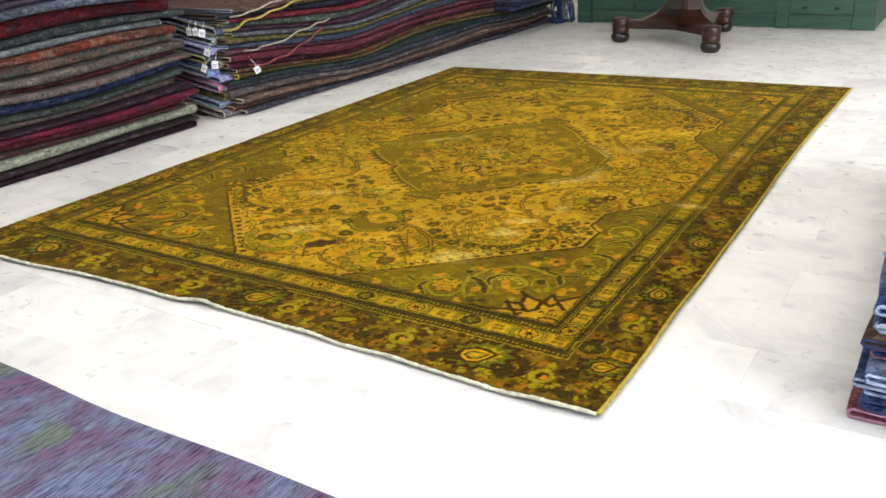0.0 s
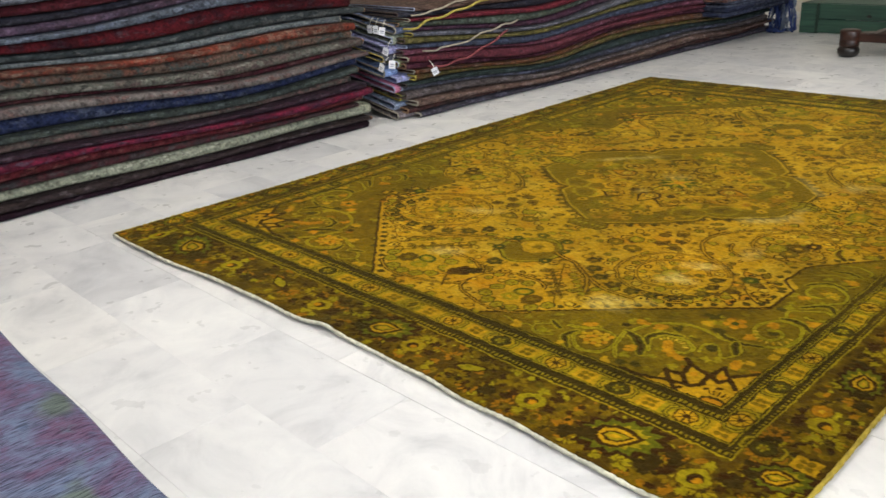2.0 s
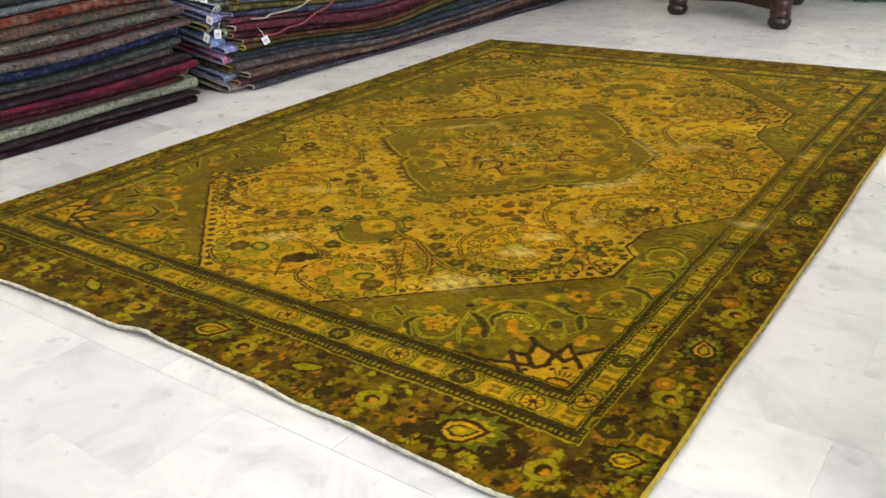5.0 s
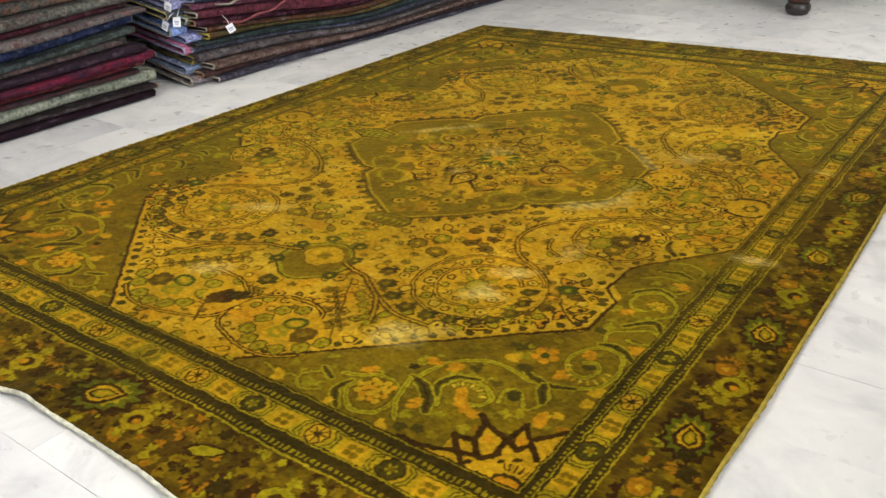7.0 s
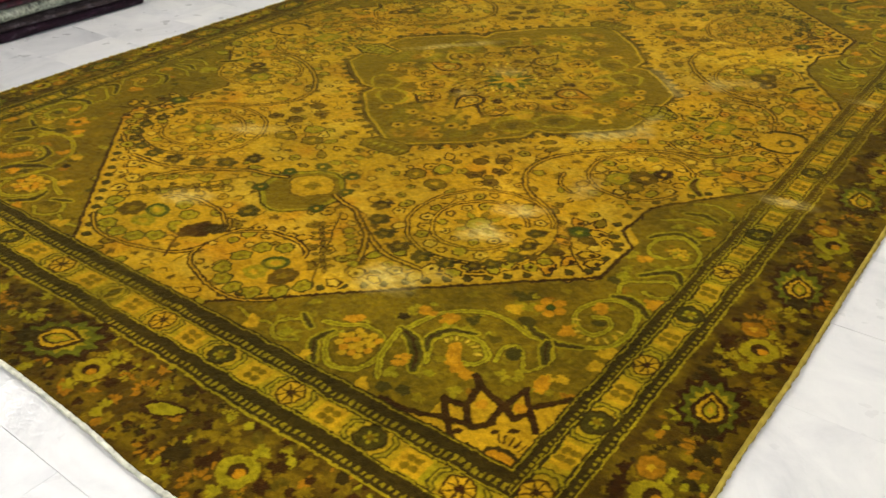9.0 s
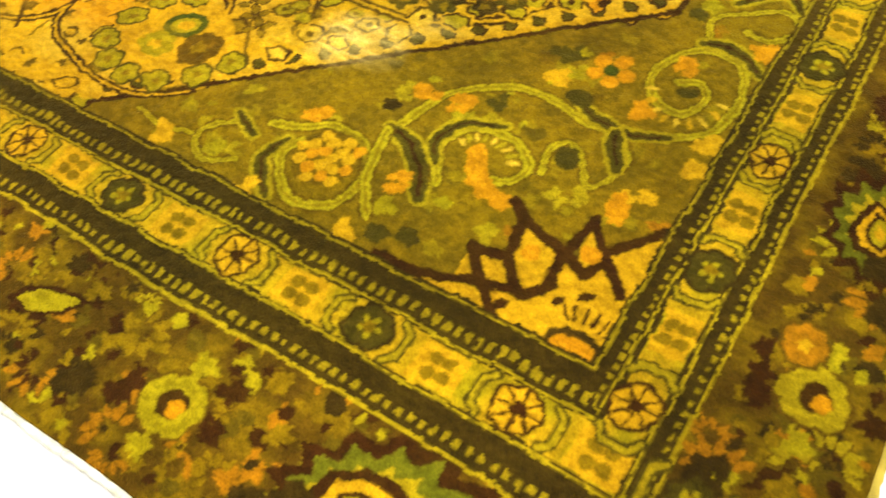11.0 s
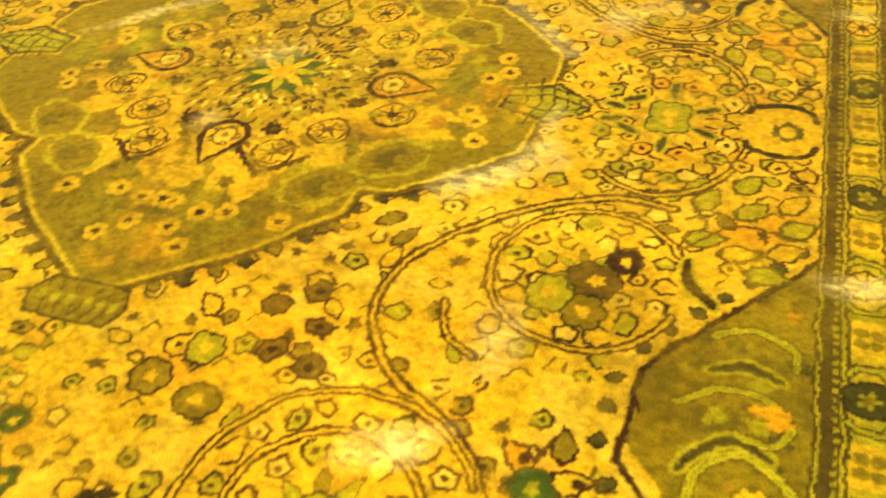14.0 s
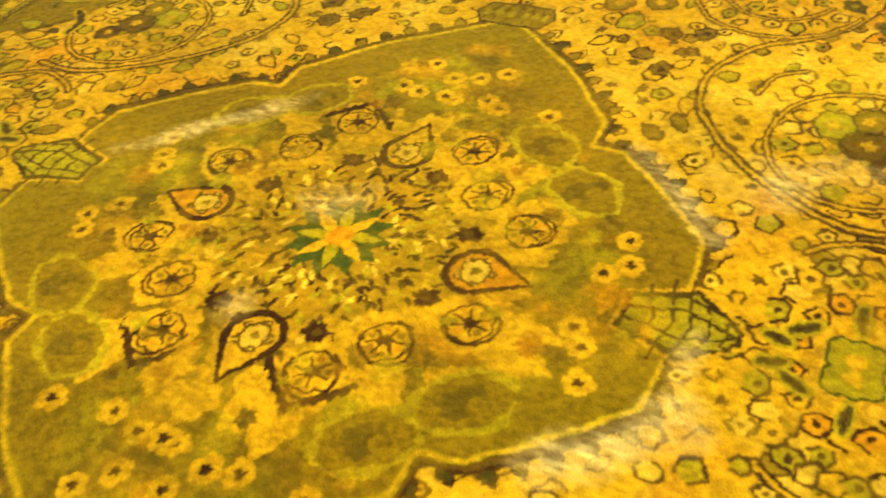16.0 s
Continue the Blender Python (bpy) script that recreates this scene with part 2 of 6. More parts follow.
GOLD, PALE, ORANGE = srgb(153, 116, 11), srgb(166, 134, 30), srgb(153, 103, 7)
OLIVE, DEEP, BROWN = srgb(97, 76, 4), srgb(40, 28, 4), srgb(42, 21, 3)
GREEN, LIME, SEA = srgb(51, 43, 6), srgb(120, 106, 8), srgb(45, 54, 8)
VINE, GUARD, RUST, FROND = srgb(124, 106, 9), srgb(41, 30, 4), srgb(122, 80, 6), srgb(56, 48, 6)
UMBER, WORN, DUSKY = srgb(70, 50, 4), srgb(194, 170, 92), srgb(70, 56, 5)


def smooth_noise(ny, nx, cells_y, cells_x, gen):
    """Value noise over a grid."""
    g = gen.random((cells_y + 3, cells_x + 3))
    y, x = np.linspace(0, cells_y, ny), np.linspace(0, cells_x, nx)
    iy, ix = y.astype(int), x.astype(int)
    fy, fx = y - iy, x - ix
    fy, fx = fy * fy * (3 - 2 * fy), fx * fx * (3 - 2 * fx)
    a = g[iy][:, ix] * (1 - fx) + g[iy][:, ix + 1] * fx
    b = g[iy + 1][:, ix] * (1 - fx) + g[iy + 1][:, ix + 1] * fx
    return a * (1 - fy)[:, None] + b * fy[:, None]


def curve(pts, per=7):
    """A smooth run of points through the given ones."""
    p = [pts[0]] + list(pts) + [pts[-1]]
    out = []
    for a, b, c, d in zip(p[:-3], p[1:-2], p[2:-1], p[3:]):
        for i in range(per):
            t = i / per
            out.append(tuple(0.5 * (2 * b[k] + (c[k] - a[k]) * t + (2 * a[k] - 5 * b[k] + 4 * c[k] - d[k]) * t * t + (3 * b[k] - a[k] - 3 * c[k] + d[k]) * t ** 3) for k in (0, 1)))
    out.append(tuple(pts[-1]))
    return out


def placed(x, y):
    """From the quarter's measure to the carpet's own."""
    return -0.953 + (x + 0.929) * 1.035, 1.372 + (y - 1.325) * 1.0376


class Canvas:
    """A dyed field, x from x0 and y from y0 in metres, on which shapes are laid."""

    def __init__(self, x0, x1, y0, y1, colour, wobble=0.0045):
        self.x0, self.y0 = x0, y0
        self.nx, self.ny = int(round((x1 - x0) / STEP)), int(round((y1 - y0) / STEP))
        x = x0 + (np.arange(self.nx) + 0.5) * STEP
        y = y0 + (np.arange(self.ny) + 0.5) * STEP
        g = np.random.default_rng(3)
        cy, cx = int((y1 - y0) / 0.03), int((x1 - x0) / 0.03)
        self.X = (x[None, :] + wobble * (smooth_noise(self.ny, self.nx, cy, cx, g) - 0.5)).astype(np.float32)
        self.Y = (y[:, None] + wobble * (smooth_noise(self.ny, self.nx, cy, cx, g) - 0.5)).astype(np.float32)
        self.gen = np.random.default_rng(17)
        self.C = np.empty((self.ny, self.nx, 3), np.float32)
        self.C[:] = colour

    def window(self, ax, bx, ay, by):
        pad = 0.006
        i0 = max(0, int((ay - pad - self.y0) / STEP))
        i1 = min(self.ny, int((by + pad - self.y0) / STEP) + 1)
        j0 = max(0, int((ax - pad - self.x0) / STEP))
        j1 = min(self.nx, int((bx + pad - self.x0) / STEP) + 1)
        if i0 >= i1 or j0 >= j1:
            return None
        s = (slice(i0, i1), slice(j0, j1))
        return s, self.X[s], self.Y[s]

    def lay(self, s, mask, colour, a=1.0):
        c = self.C[s]
        k = (mask * a)[..., None]
        c += (np.asarray(colour, np.float32) - c) * k

    def inside(self, x, y, pts):
        m = np.zeros(x.shape, bool)
        n = len(pts)
        for i in range(n):
            (xa, ya), (xb, yb) = pts[i], pts[(i + 1) % n]
            if ya == yb:
                continue
            m ^= ((ya > y) != (yb > y)) & (x < (xb - xa) * (y - ya) / (yb - ya) + xa)
        return m

    def poly(self, pts, colour, a=1.0):
        xs, ys = [p[0] for p in pts], [p[1] for p in pts]
        w = self.window(min(xs), max(xs), min(ys), max(ys))
        if w:
            s, x, y = w
            self.lay(s, self.inside(x, y, pts).astype(np.float32), colour, a)

    def line(self, pts, width, colour, a=1.0, closed=False):
        if closed:
            pts = list(pts) + [pts[0]]
        for (xa, ya), (xb, yb) in zip(pts[:-1], pts[1:]):
            w = self.window(min(xa, xb) - width, max(xa, xb) + width, min(ya, yb) - width, max(ya, yb) + width)
            if not w:
                continue
            s, x, y = w
            dx, dy = xb - xa, yb - ya
            k = np.clip(((x - xa) * dx + (y - ya) * dy) / max(dx * dx + dy * dy, 1e-9), 0, 1)
            d = np.hypot(x - xa - k * dx, y - ya - k * dy)
            self.lay(s, np.clip((width / 2 - d) / STEP + 0.5, 0, 1), colour, a)

    def double(self, pts, gap, width, colour):
        """Two lines side by side with a paler one between."""
        self.line(pts, gap + width, colour)
        self.line(pts, max(gap - width, 0.0016), GOLD)

    def disc(self, cx, cy, rx, ry=None, colour=GOLD, turn=0.0, a=1.0, lobes=0, depth=0.0, phase=0.0):
        ry = ry or rx
        m = max(rx, ry) * (1 + depth)
        w = self.window(cx - m, cx + m, cy - m, cy + m)
        if not w:
            return
        s, x, y = w
        ca, sa = math.cos(turn), math.sin(turn)
        u, v = ((x - cx) * ca + (y - cy) * sa) / rx, (-(x - cx) * sa + (y - cy) * ca) / ry
        r = np.hypot(u, v)
        edge = 1.0
        if lobes:
            th = np.arctan2(v, u)
            p0, p1 = self.gen.uniform(0, 6.3, 2)
            edge = 1 + depth * (0.6 * np.cos(lobes * th + p0) + 0.5 * np.cos((lobes - 2) * th + p1) + 0.35 * np.cos((2 * lobes + 1) * th + p0 * 2))
        self.lay(s, np.clip((edge - r) * min(rx, ry) / STEP + 0.5, 0, 1), colour, a)

    def ring(self, cx, cy, r, width, colour, ry=None, a0=0.0, a1=2 * math.pi, a=1.0, turn=0.0):
        n = max(10, int(abs(a1 - a0) * r / 0.008))
        ry = ry or r
        ca, sa = math.cos(turn), math.sin(turn)
        pts = []
        for i in range(n + 1):
            t = a0 + (a1 - a0) * i / n
            u, v = r * math.cos(t), ry * math.sin(t)
            pts.append((cx + u * ca - v * sa, cy + u * sa + v * ca))
        self.line(pts, width, colour, a)

    def bloom(self, cx, cy, r, petals, petal, core, edge=None, turn=0.0):
        """A rosette of uneven petals, with or without a dark outline."""
        g = self.gen
        spots = [(cx + r * 0.62 * g.uniform(0.85, 1.1) * math.cos(turn + 6.283 * (i + g.uniform(-0.12, 0.12)) / petals),
                  cy + r * 0.62 * g.uniform(0.85, 1.1) * math.sin(turn + 6.283 * i / petals), r * g.uniform(0.36, 0.5)) for i in range(petals)]
        if edge is not None:
            for a, b, k in spots:
                self.disc(a, b, k + 0.0032, colour=edge)
        for a, b, k in spots:
            self.disc(a, b, k, colour=petal)
        self.disc(cx, cy, r * 0.5, colour=petal)
        self.disc(cx, cy, r * 0.34, colour=core, lobes=5, depth=0.25)

    def knot(self, cx, cy, r, fill, edge, gen):
        """A small many-sided flower with a broken dark outline."""
        n = gen.integers(5, 8)
        t0, k = gen.uniform(0, 6.3), gen.uniform(0.75, 1.1)
        p = [(cx + r * gen.uniform(0.85, 1.15) * math.cos(t0 + 6.283 * i / n), cy + r * k * gen.uniform(0.85, 1.15) * math.sin(t0 + 6.283 * i / n)) for i in range(n)]
        self.poly(p, fill, 0.9)
        for i in range(n):
            if gen.random() < 0.82:
                self.line([p[i], p[(i + 1) % n]], 0.0036, edge)
        if gen.random() < 0.5:
            self.disc(cx, cy, r * 0.3, colour=edge)

    def leaf(self, cx, cy, length, width, turn, colour, edge=None):
        d = (math.cos(turn), math.sin(turn))
        n = (-d[1], d[0])
        prof = [(-0.5, 0.0), (-0.3, 0.42), (0.0, 0.5), (0.25, 0.32), (0.5, 0.0)]

        def out(k):
            up = [(cx + d[0] * length * k * p + n[0] * width * k * q, cy + d[1] * length * k * p + n[1] * width * k * q) for p, q in prof]
            dn = [(cx + d[0] * length * k * p - n[0] * width * k * q, cy + d[1] * length * k * p - n[1] * width * k * q) for p, q in prof[::-1]]
            return up + dn
        if edge is not None:
            self.poly(out(1.35), edge)
        self.poly(out(1.0), colour)

    def drop(self, cx, cy, r, tip, turn, edge, fill):
        d = (math.cos(turn), math.sin(turn))
        n = (-d[1], d[0])

        def out(k):
            pts = []
            for i in range(17):
                t = math.radians(70 + 220 * i / 16)
                u, v = r * k * math.cos(t), r * k * math.sin(t)
                pts.append((cx + d[0] * u + n[0] * v, cy + d[1] * u + n[1] * v))
            pts.append((cx + d[0] * tip * k ** 0.5, cy + d[1] * tip * k ** 0.5))
            return pts
        self.poly(out(1.0), edge)
        self.poly(out(0.74), fill)

    def vine(self, pts, width=0.0090, per=7):
        """A light stem with a dark outer line."""
        c = curve(pts, per)
        self.line(c, width + 0.005, UMBER, 0.5)
        self.line(c, width, srgb(130, 116, 11))
        self.line(c, width * 0.3, OLIVE, 0.6)

    def blade(self, pts, width, colour=None):
        """A dark curling leaf with a light rim, thickest in the middle."""
        c = curve(pts, 6)
        n = len(c) - 1
        for grow, tone in ((0.008, VINE), (0.0, FROND if colour is None else colour)):
            for i in range(n):
                k = math.sin(math.pi * (i + 0.5) / n) ** 0.6
                self.line([c[i], c[i + 1]], width * (0.35 + 0.65 * k) + grow, tone)
        self.line(c[2:-2], width * 0.22, BROWN)

    def cluster(self, cx, cy, r, a, b):
        """A pine-cone head of many small round scales."""
        self.disc(cx, cy, r * 1.05, colour=UMBER, a=0.6)
        for i in range(19):
            k, t = r * math.sqrt((i + 0.4) / 19) * 0.95, 2.4 * i
            self.disc(cx + k * math.cos(t), cy + k * math.sin(t), r * 0.20, colour=(a, b, a)[i % 3])

    def tuft(self, cx, cy, r, colour, gen):
        """A ragged patch of one dye."""
        for _ in range(7):
            t, k = gen.uniform(0, 6.3), r * gen.uniform(0.2, 0.75)
            self.disc(cx + k * math.cos(t), cy + k * math.sin(t), r * gen.uniform(0.3, 0.5), colour=colour, lobes=5, depth=0.2)

    def palmette(self, cx, cy, r, turn):
        """A serrated dark palmette with a pale pointed heart."""
        pts, inner = [], []
        d = (math.cos(turn), math.sin(turn))
        n = (-d[1], d[0])
        for i in range(26):
            t = 2 * math.pi * i / 26
            q = (1.0 if i % 2 else 0.76) * (1 + 0.25 * max(0, math.cos(t)))
            u, v = r * 1.25 * q * math.cos(t), r * 0.92 * q * math.sin(t)
            pts.append((cx + d[0] * u + n[0] * v, cy + d[1] * u + n[1] * v))
            inner.append((cx + d[0] * u * 0.72 + n[0] * v * 0.72, cy + d[1] * u * 0.72 + n[1] * v * 0.72))
        outer = [(cx + (a - cx) * 1.28, cy + (b - cy) * 1.28) for a, b in pts]
        self.poly(outer, BROWN)
        self.poly(pts, srgb(72, 72, 8))
        self.poly(inner, VINE)
        self.leaf(cx + d[0] * r * 0.05, cy + d[1] * r * 0.05, r * 1.35, r * 0.9, turn, GOLD, BROWN)
        self.leaf(cx + d[0] * r * 0.05, cy + d[1] * r * 0.05, r * 0.85, r * 0.42, turn, LIME, BROWN)
        self.leaf(cx, cy, r * 0.5, r * 0.2, turn, GOLD)
        self.disc(cx - d[0] * r * 0.95, cy - d[1] * r * 0.95, r * 0.40, r * 0.34, DEEP, lobes=5, depth=0.15)


def quarter(steps):
    """One quarter of the carpet: from the near right corner to the middle. steps: the stepped side of the golden lozenge."""
    q = Canvas(AX, 0.0, 0.0, AY, OLIVE)
    X, Y = q.X, q.Y
    full = (slice(0, q.ny), slice(0, q.nx))
    # mottled spandrel ground
    q.lay(full, np.clip(smooth_noise(q.ny, q.nx, 40, 30, rng) * 1.6 - 0.6, 0, 1), DUSKY, 0.7)
    sr, sn = (-0.124 - X) / 0.090, (Y - 0.148) / 0.124
    s = np.minimum(sr, sn)
    side = sr < sn
    along = np.where(side, Y - 0.42, X + 0.387)

    # scrolls of the spandrel
    for _ in range(620):
        a, b = rng.uniform(-0.80, -0.20), rng.uniform(0.28, 1.1)
        r = rng.uniform(0.004, 0.012)
        q.disc(a, b, r, r * 0.7, (LIME, DUSKY, UMBER, VINE, OLIVE, DUSKY)[rng.integers(6)], rng.uniform(0, 6.3), a=rng.uniform(0.25, 0.65), lobes=5, depth=0.3)
    for _ in range(150):
        q.tuft(rng.uniform(-0.78, -0.22), rng.uniform(0.29, 1.05), rng.uniform(0.007, 0.016), (LIME, VINE, LIME, RUST, DUSKY, FROND)[rng.integers(6)], rng)
    # ground kept clear inside the large coils
    for cx, cy, r in ((-0.268, 0.578, 0.062), (-0.400, 0.412, 0.050), (-0.528, 0.330, 0.048), (-0.262, 0.815, 0.044), (-0.250, 0.700, 0.038), (-0.325, 0.440, 0.040)):
        q.disc(cx, cy, r, colour=OLIVE, a=0.6)
    # coil beside the side stripe, swept out of the long stem
    q.vine([(-0.489, 0.408), (-0.474, 0.461), (-0.438, 0.495), (-0.392, 0.511), (-0.354, 0.502), (-0.327, 0.499), (-0.285, 0.504), (-0.235, 0.536), (-0.219, 0.580),
            (-0.228, 0.621), (-0.254, 0.643), (-0.285, 0.637), (-0.307, 0.602), (-0.304, 0.572), (-0.287, 0.554), (-0.262, 0.552), (-0.248, 0.575), (-0.262, 0.596), (-0.282, 0.588)])
    q.blade([(-0.358, 0.524), (-0.340, 0.512), (-0.321, 0.506), (-0.294, 0.502), (-0.258, 0.518)], 0.012)
    q.disc(-0.356, 0.523, 0.014, 0.011, GREEN)
    q.disc(-0.269, 0.578, 0.012, 0.008, GREEN, 0.5)
    for k in range(9):
        t = 3.5 + k * 0.33
        q.disc(-0.266 + 0.036 * math.cos(t), 0.582 + 0.044 * math.sin(t), 0.0065, 0.0026, (PALE, GOLD)[k % 2], t)
    q.tuft(-0.281, 0.613, 0.015, ORANGE, rng)
    # pine-cone head and its stems
    q.vine([(-0.600, 0.350), (-0.571, 0.360), (-0.545, 0.375), (-0.510, 0.372), (-0.486, 0.348), (-0.480, 0.322), (-0.489, 0.295), (-0.520, 0.285), (-0.545, 0.296), (-0.566, 0.321), (-0.560, 0.345)])
    q.cluster(-0.525, 0.340, 0.033, GOLD, ORANGE)
    q.blade([(-0.546, 0.276), (-0.568, 0.293), (-0.580, 0.313), (-0.572, 0.340)], 0.012)
    q.vine([(-0.600, 0.296), (-0.625, 0.283), (-0.648, 0.288), (-0.657, 0.307), (-0.640, 0.328), (-0.615, 0.338)], 0.006)
    q.blade([(-0.640, 0.345), (-0.625, 0.336), (-0.608, 0.330)], 0.009)
    # forked stem with its dark inside
    q.blade([(-0.495, 0.400), (-0.468, 0.392), (-0.446, 0.374), (-0.434, 0.358), (-0.420, 0.340)], 0.020)
    q.vine([(-0.495, 0.397), (-0.488, 0.361), (-0.478, 0.336), (-0.464, 0.318), (-0.452, 0.300)])
    q.tuft(-0.452, 0.347, 0.015, ORANGE, rng)
    # coil with the orange crescent
    q.vine([(-0.420, 0.366), (-0.436, 0.390), (-0.442, 0.412), (-0.426, 0.438), (-0.386, 0.445), (-0.357, 0.425), (-0.359, 0.402), (-0.378, 0.392)])
    q.blade([(-0.434, 0.385), (-0.448, 0.410), (-0.436, 0.440), (-0.400, 0.455)], 0.010)
    for a, b in ((-0.404, 0.412), (-0.398, 0.399), (-0.389, 0.388), (-0.374, 0.380), (-0.356, 0.376)):
        q.disc(a, b, 0.0115, colour=ORANGE, lobes=5, depth=0.12)
    for k in range(9):
        t = 0.4 + k * 0.30
        q.disc(-0.398 + 0.030 * math.cos(t), 0.412 + 0.022 * math.sin(t), 0.006, 0.0026, (PALE, VINE)[k % 2], t)
    # loop between the coils and the crown
    q.vine([(-0.341, 0.420), (-0.348, 0.445), (-0.340, 0.466), (-0.322, 0.458), (-0.306, 0.436), (-0.297, 0.428), (-0.284, 0.445), (-0.280, 0.470), (-0.294, 0.492)], 0.006)
    q.blade([(-0.306, 0.500), (-0.297, 0.480), (-0.284, 0.458)], 0.015)
    q.disc(-0.330, 0.447, 0.011, 0.015, GREEN, 0.4)
    for a, b in ((-0.262, 0.430), (-0.244, 0.440), (-0.300, 0.415), (-0.318, 0.402)):
        q.tuft(a, b, 0.012, VINE if a < -0.29 else GOLD, rng)
    # two small coils towards the stepped side
    q.vine([(-0.240, 0.774), (-0.219, 0.799), (-0.226, 0.839), (-0.257, 0.861), (-0.290, 0.850), (-0.304, 0.815), (-0.290, 0.790), (-0.266, 0.790), (-0.252, 0.808)], 0.0065)
    q.blade([(-0.314, 0.835), (-0.298, 0.860), (-0.272, 0.874), (-0.243, 0.864)], 0.010)
    q.cluster(-0.252, 0.818, 0.018, GOLD, VINE)
    q.vine([(-0.281, 0.662), (-0.288, 0.691), (-0.258, 0.718), (-0.227, 0.732), (-0.208, 0.712), (-0.226, 0.686), (-0.252, 0.688)], 0.0065)
    q.blade([(-0.278, 0.726), (-0.252, 0.748), (-0.231, 0.760), (-0.212, 0.735)], 0.010)
    q.blade([(-0.284, 0.650), (-0.257, 0.657), (-0.236, 0.648), (-0.217, 0.630)], 0.013)
    q.vine([(-0.322, 0.905), (-0.290, 0.925), (-0.255, 0.925), (-0.232, 0.900), (-0.244, 0.878), (-0.270, 0.880)], 0.006)
    q.blade([(-0.300, 0.945), (-0.270, 0.955), (-0.240, 0.945)], 0.009)
    q.vine([(-0.300, 0.985), (-0.265, 1.000), (-0.232, 0.985), (-0.228, 0.962)], 0.006)
    # stems towards the narrow end
    q.vine([(-0.665, 0.300), (-0.700, 0.292), (-0.735, 0.300)], 0.005)
    for a, b in ((-0.225, 0.667), (-0.294, 0.772), (-0.299, 0.536), (-0.451, 0.460), (-0.491, 0.458), (-0.569, 0.379), (-0.458, 0.279), (-0.574, 0.273), (-0.692, 0.287), (-0.223, 0.527), (-0.391, 0.541), (-0.264, 0.417), (-0.223, 0.491), (-0.245, 0.905)):
        q.tuft(a, b, 0.016, ORANGE if rng.random() < 0.55 else GOLD, rng)
    for k in range(5):
        q.disc(-0.347 + 0.016 * math.cos(k * 1.26), 0.573 + 0.016 * math.sin(k * 1.26), 0.009, colour=ORANGE)
    q.disc(-0.347, 0.573, 0.008, colour=SEA)
    q.disc(-0.512, 0.425, 0.010, 0.008, DEEP, lobes=5, depth=0.2)
    q.disc(-0.432, 0.290, 0.012, 0.009, GREEN, lobes=5, depth=0.2)
    q.disc(-0.405, 0.300, 0.012, 0.009, GREEN, lobes=5, depth=0.2)

    # corner crown: a lattice of dark bars over gold
    q.poly([(-0.418, 0.272), (-0.352, 0.286), (-0.354, 0.320), (-0.320, 0.326), (-0.327, 0.368), (-0.268, 0.340), (-0.274, 0.398), (-0.246, 0.372), (-0.212, 0.412), (-0.210, 0.270)], GOLD)
    for p in (((-0.420, 0.274), (-0.380, 0.276), (-0.340, 0.288), (-0.294, 0.300)), ((-0.354, 0.319), (-0.320, 0.325), (-0.290, 0.297), (-0.274, 0.318)), ((-0.354, 0.322), (-0.328, 0.295), (-0.298, 0.266)),
              ((-0.346, 0.382), (-0.328, 0.367), (-0.321, 0.326)), ((-0.328, 0.367), (-0.282, 0.354), (-0.256, 0.338), (-0.250, 0.364)),
              ((-0.274, 0.398), (-0.281, 0.354), (-0.277, 0.316)), ((-0.274, 0.398), (-0.253, 0.369), (-0.220, 0.336)), ((-0.251, 0.372), (-0.214, 0.414))):
        q.line(p, 0.0105, BROWN)
    for a, b in ((-0.262, 0.308), (-0.243, 0.322), (-0.300, 0.284)):
        q.leaf(a, b, 0.016, 0.008, 0.8, BROWN)
    for a, b in ((-0.305, 0.340), (-0.262, 0.362)):
        q.disc(a, b, 0.009, colour=ORANGE)
    q.disc(-0.232, 0.276, 0.026, 0.017, DEEP)
    q.disc(-0.232, 0.276, 0.019, 0.010, ORANGE)
    for k in range(7):
        t = 0.7 + 0.25 * k
        q.line([(-0.232 + 0.028 * math.cos(t), 0.278 + 0.022 * math.sin(t)), (-0.232 + 0.040 * math.cos(t), 0.278 + 0.036 * math.sin(t))], 0.003, BROWN)

    # golden lozenge
    loz = [(AX, 0.2), (steps[0][0] - 0.09, 0.2)] + list(steps) + [(-0.2, AY + 0.01), (AX, AY + 0.01)]
    edge = list(steps)
    q.poly(loz, GOLD)
    w = q.window(-0.931, -0.2, 0.2, AY)
    sw, x, y = w
    m = q.inside(x, y, loz)
    q.lay(sw, m * np.clip(smooth_noise(*x.shape, 26, 16, rng) * 2.4 - 1.2, 0, 1), PALE, 0.75)
    q.lay(sw, m * np.clip(smooth_noise(*x.shape, 18, 14, rng) * 2.6 - 1.5, 0, 1), ORANGE, 0.85)
    # small flowers all over the golden ground
    gx = np.arange(-0.93, -0.21, 0.033)
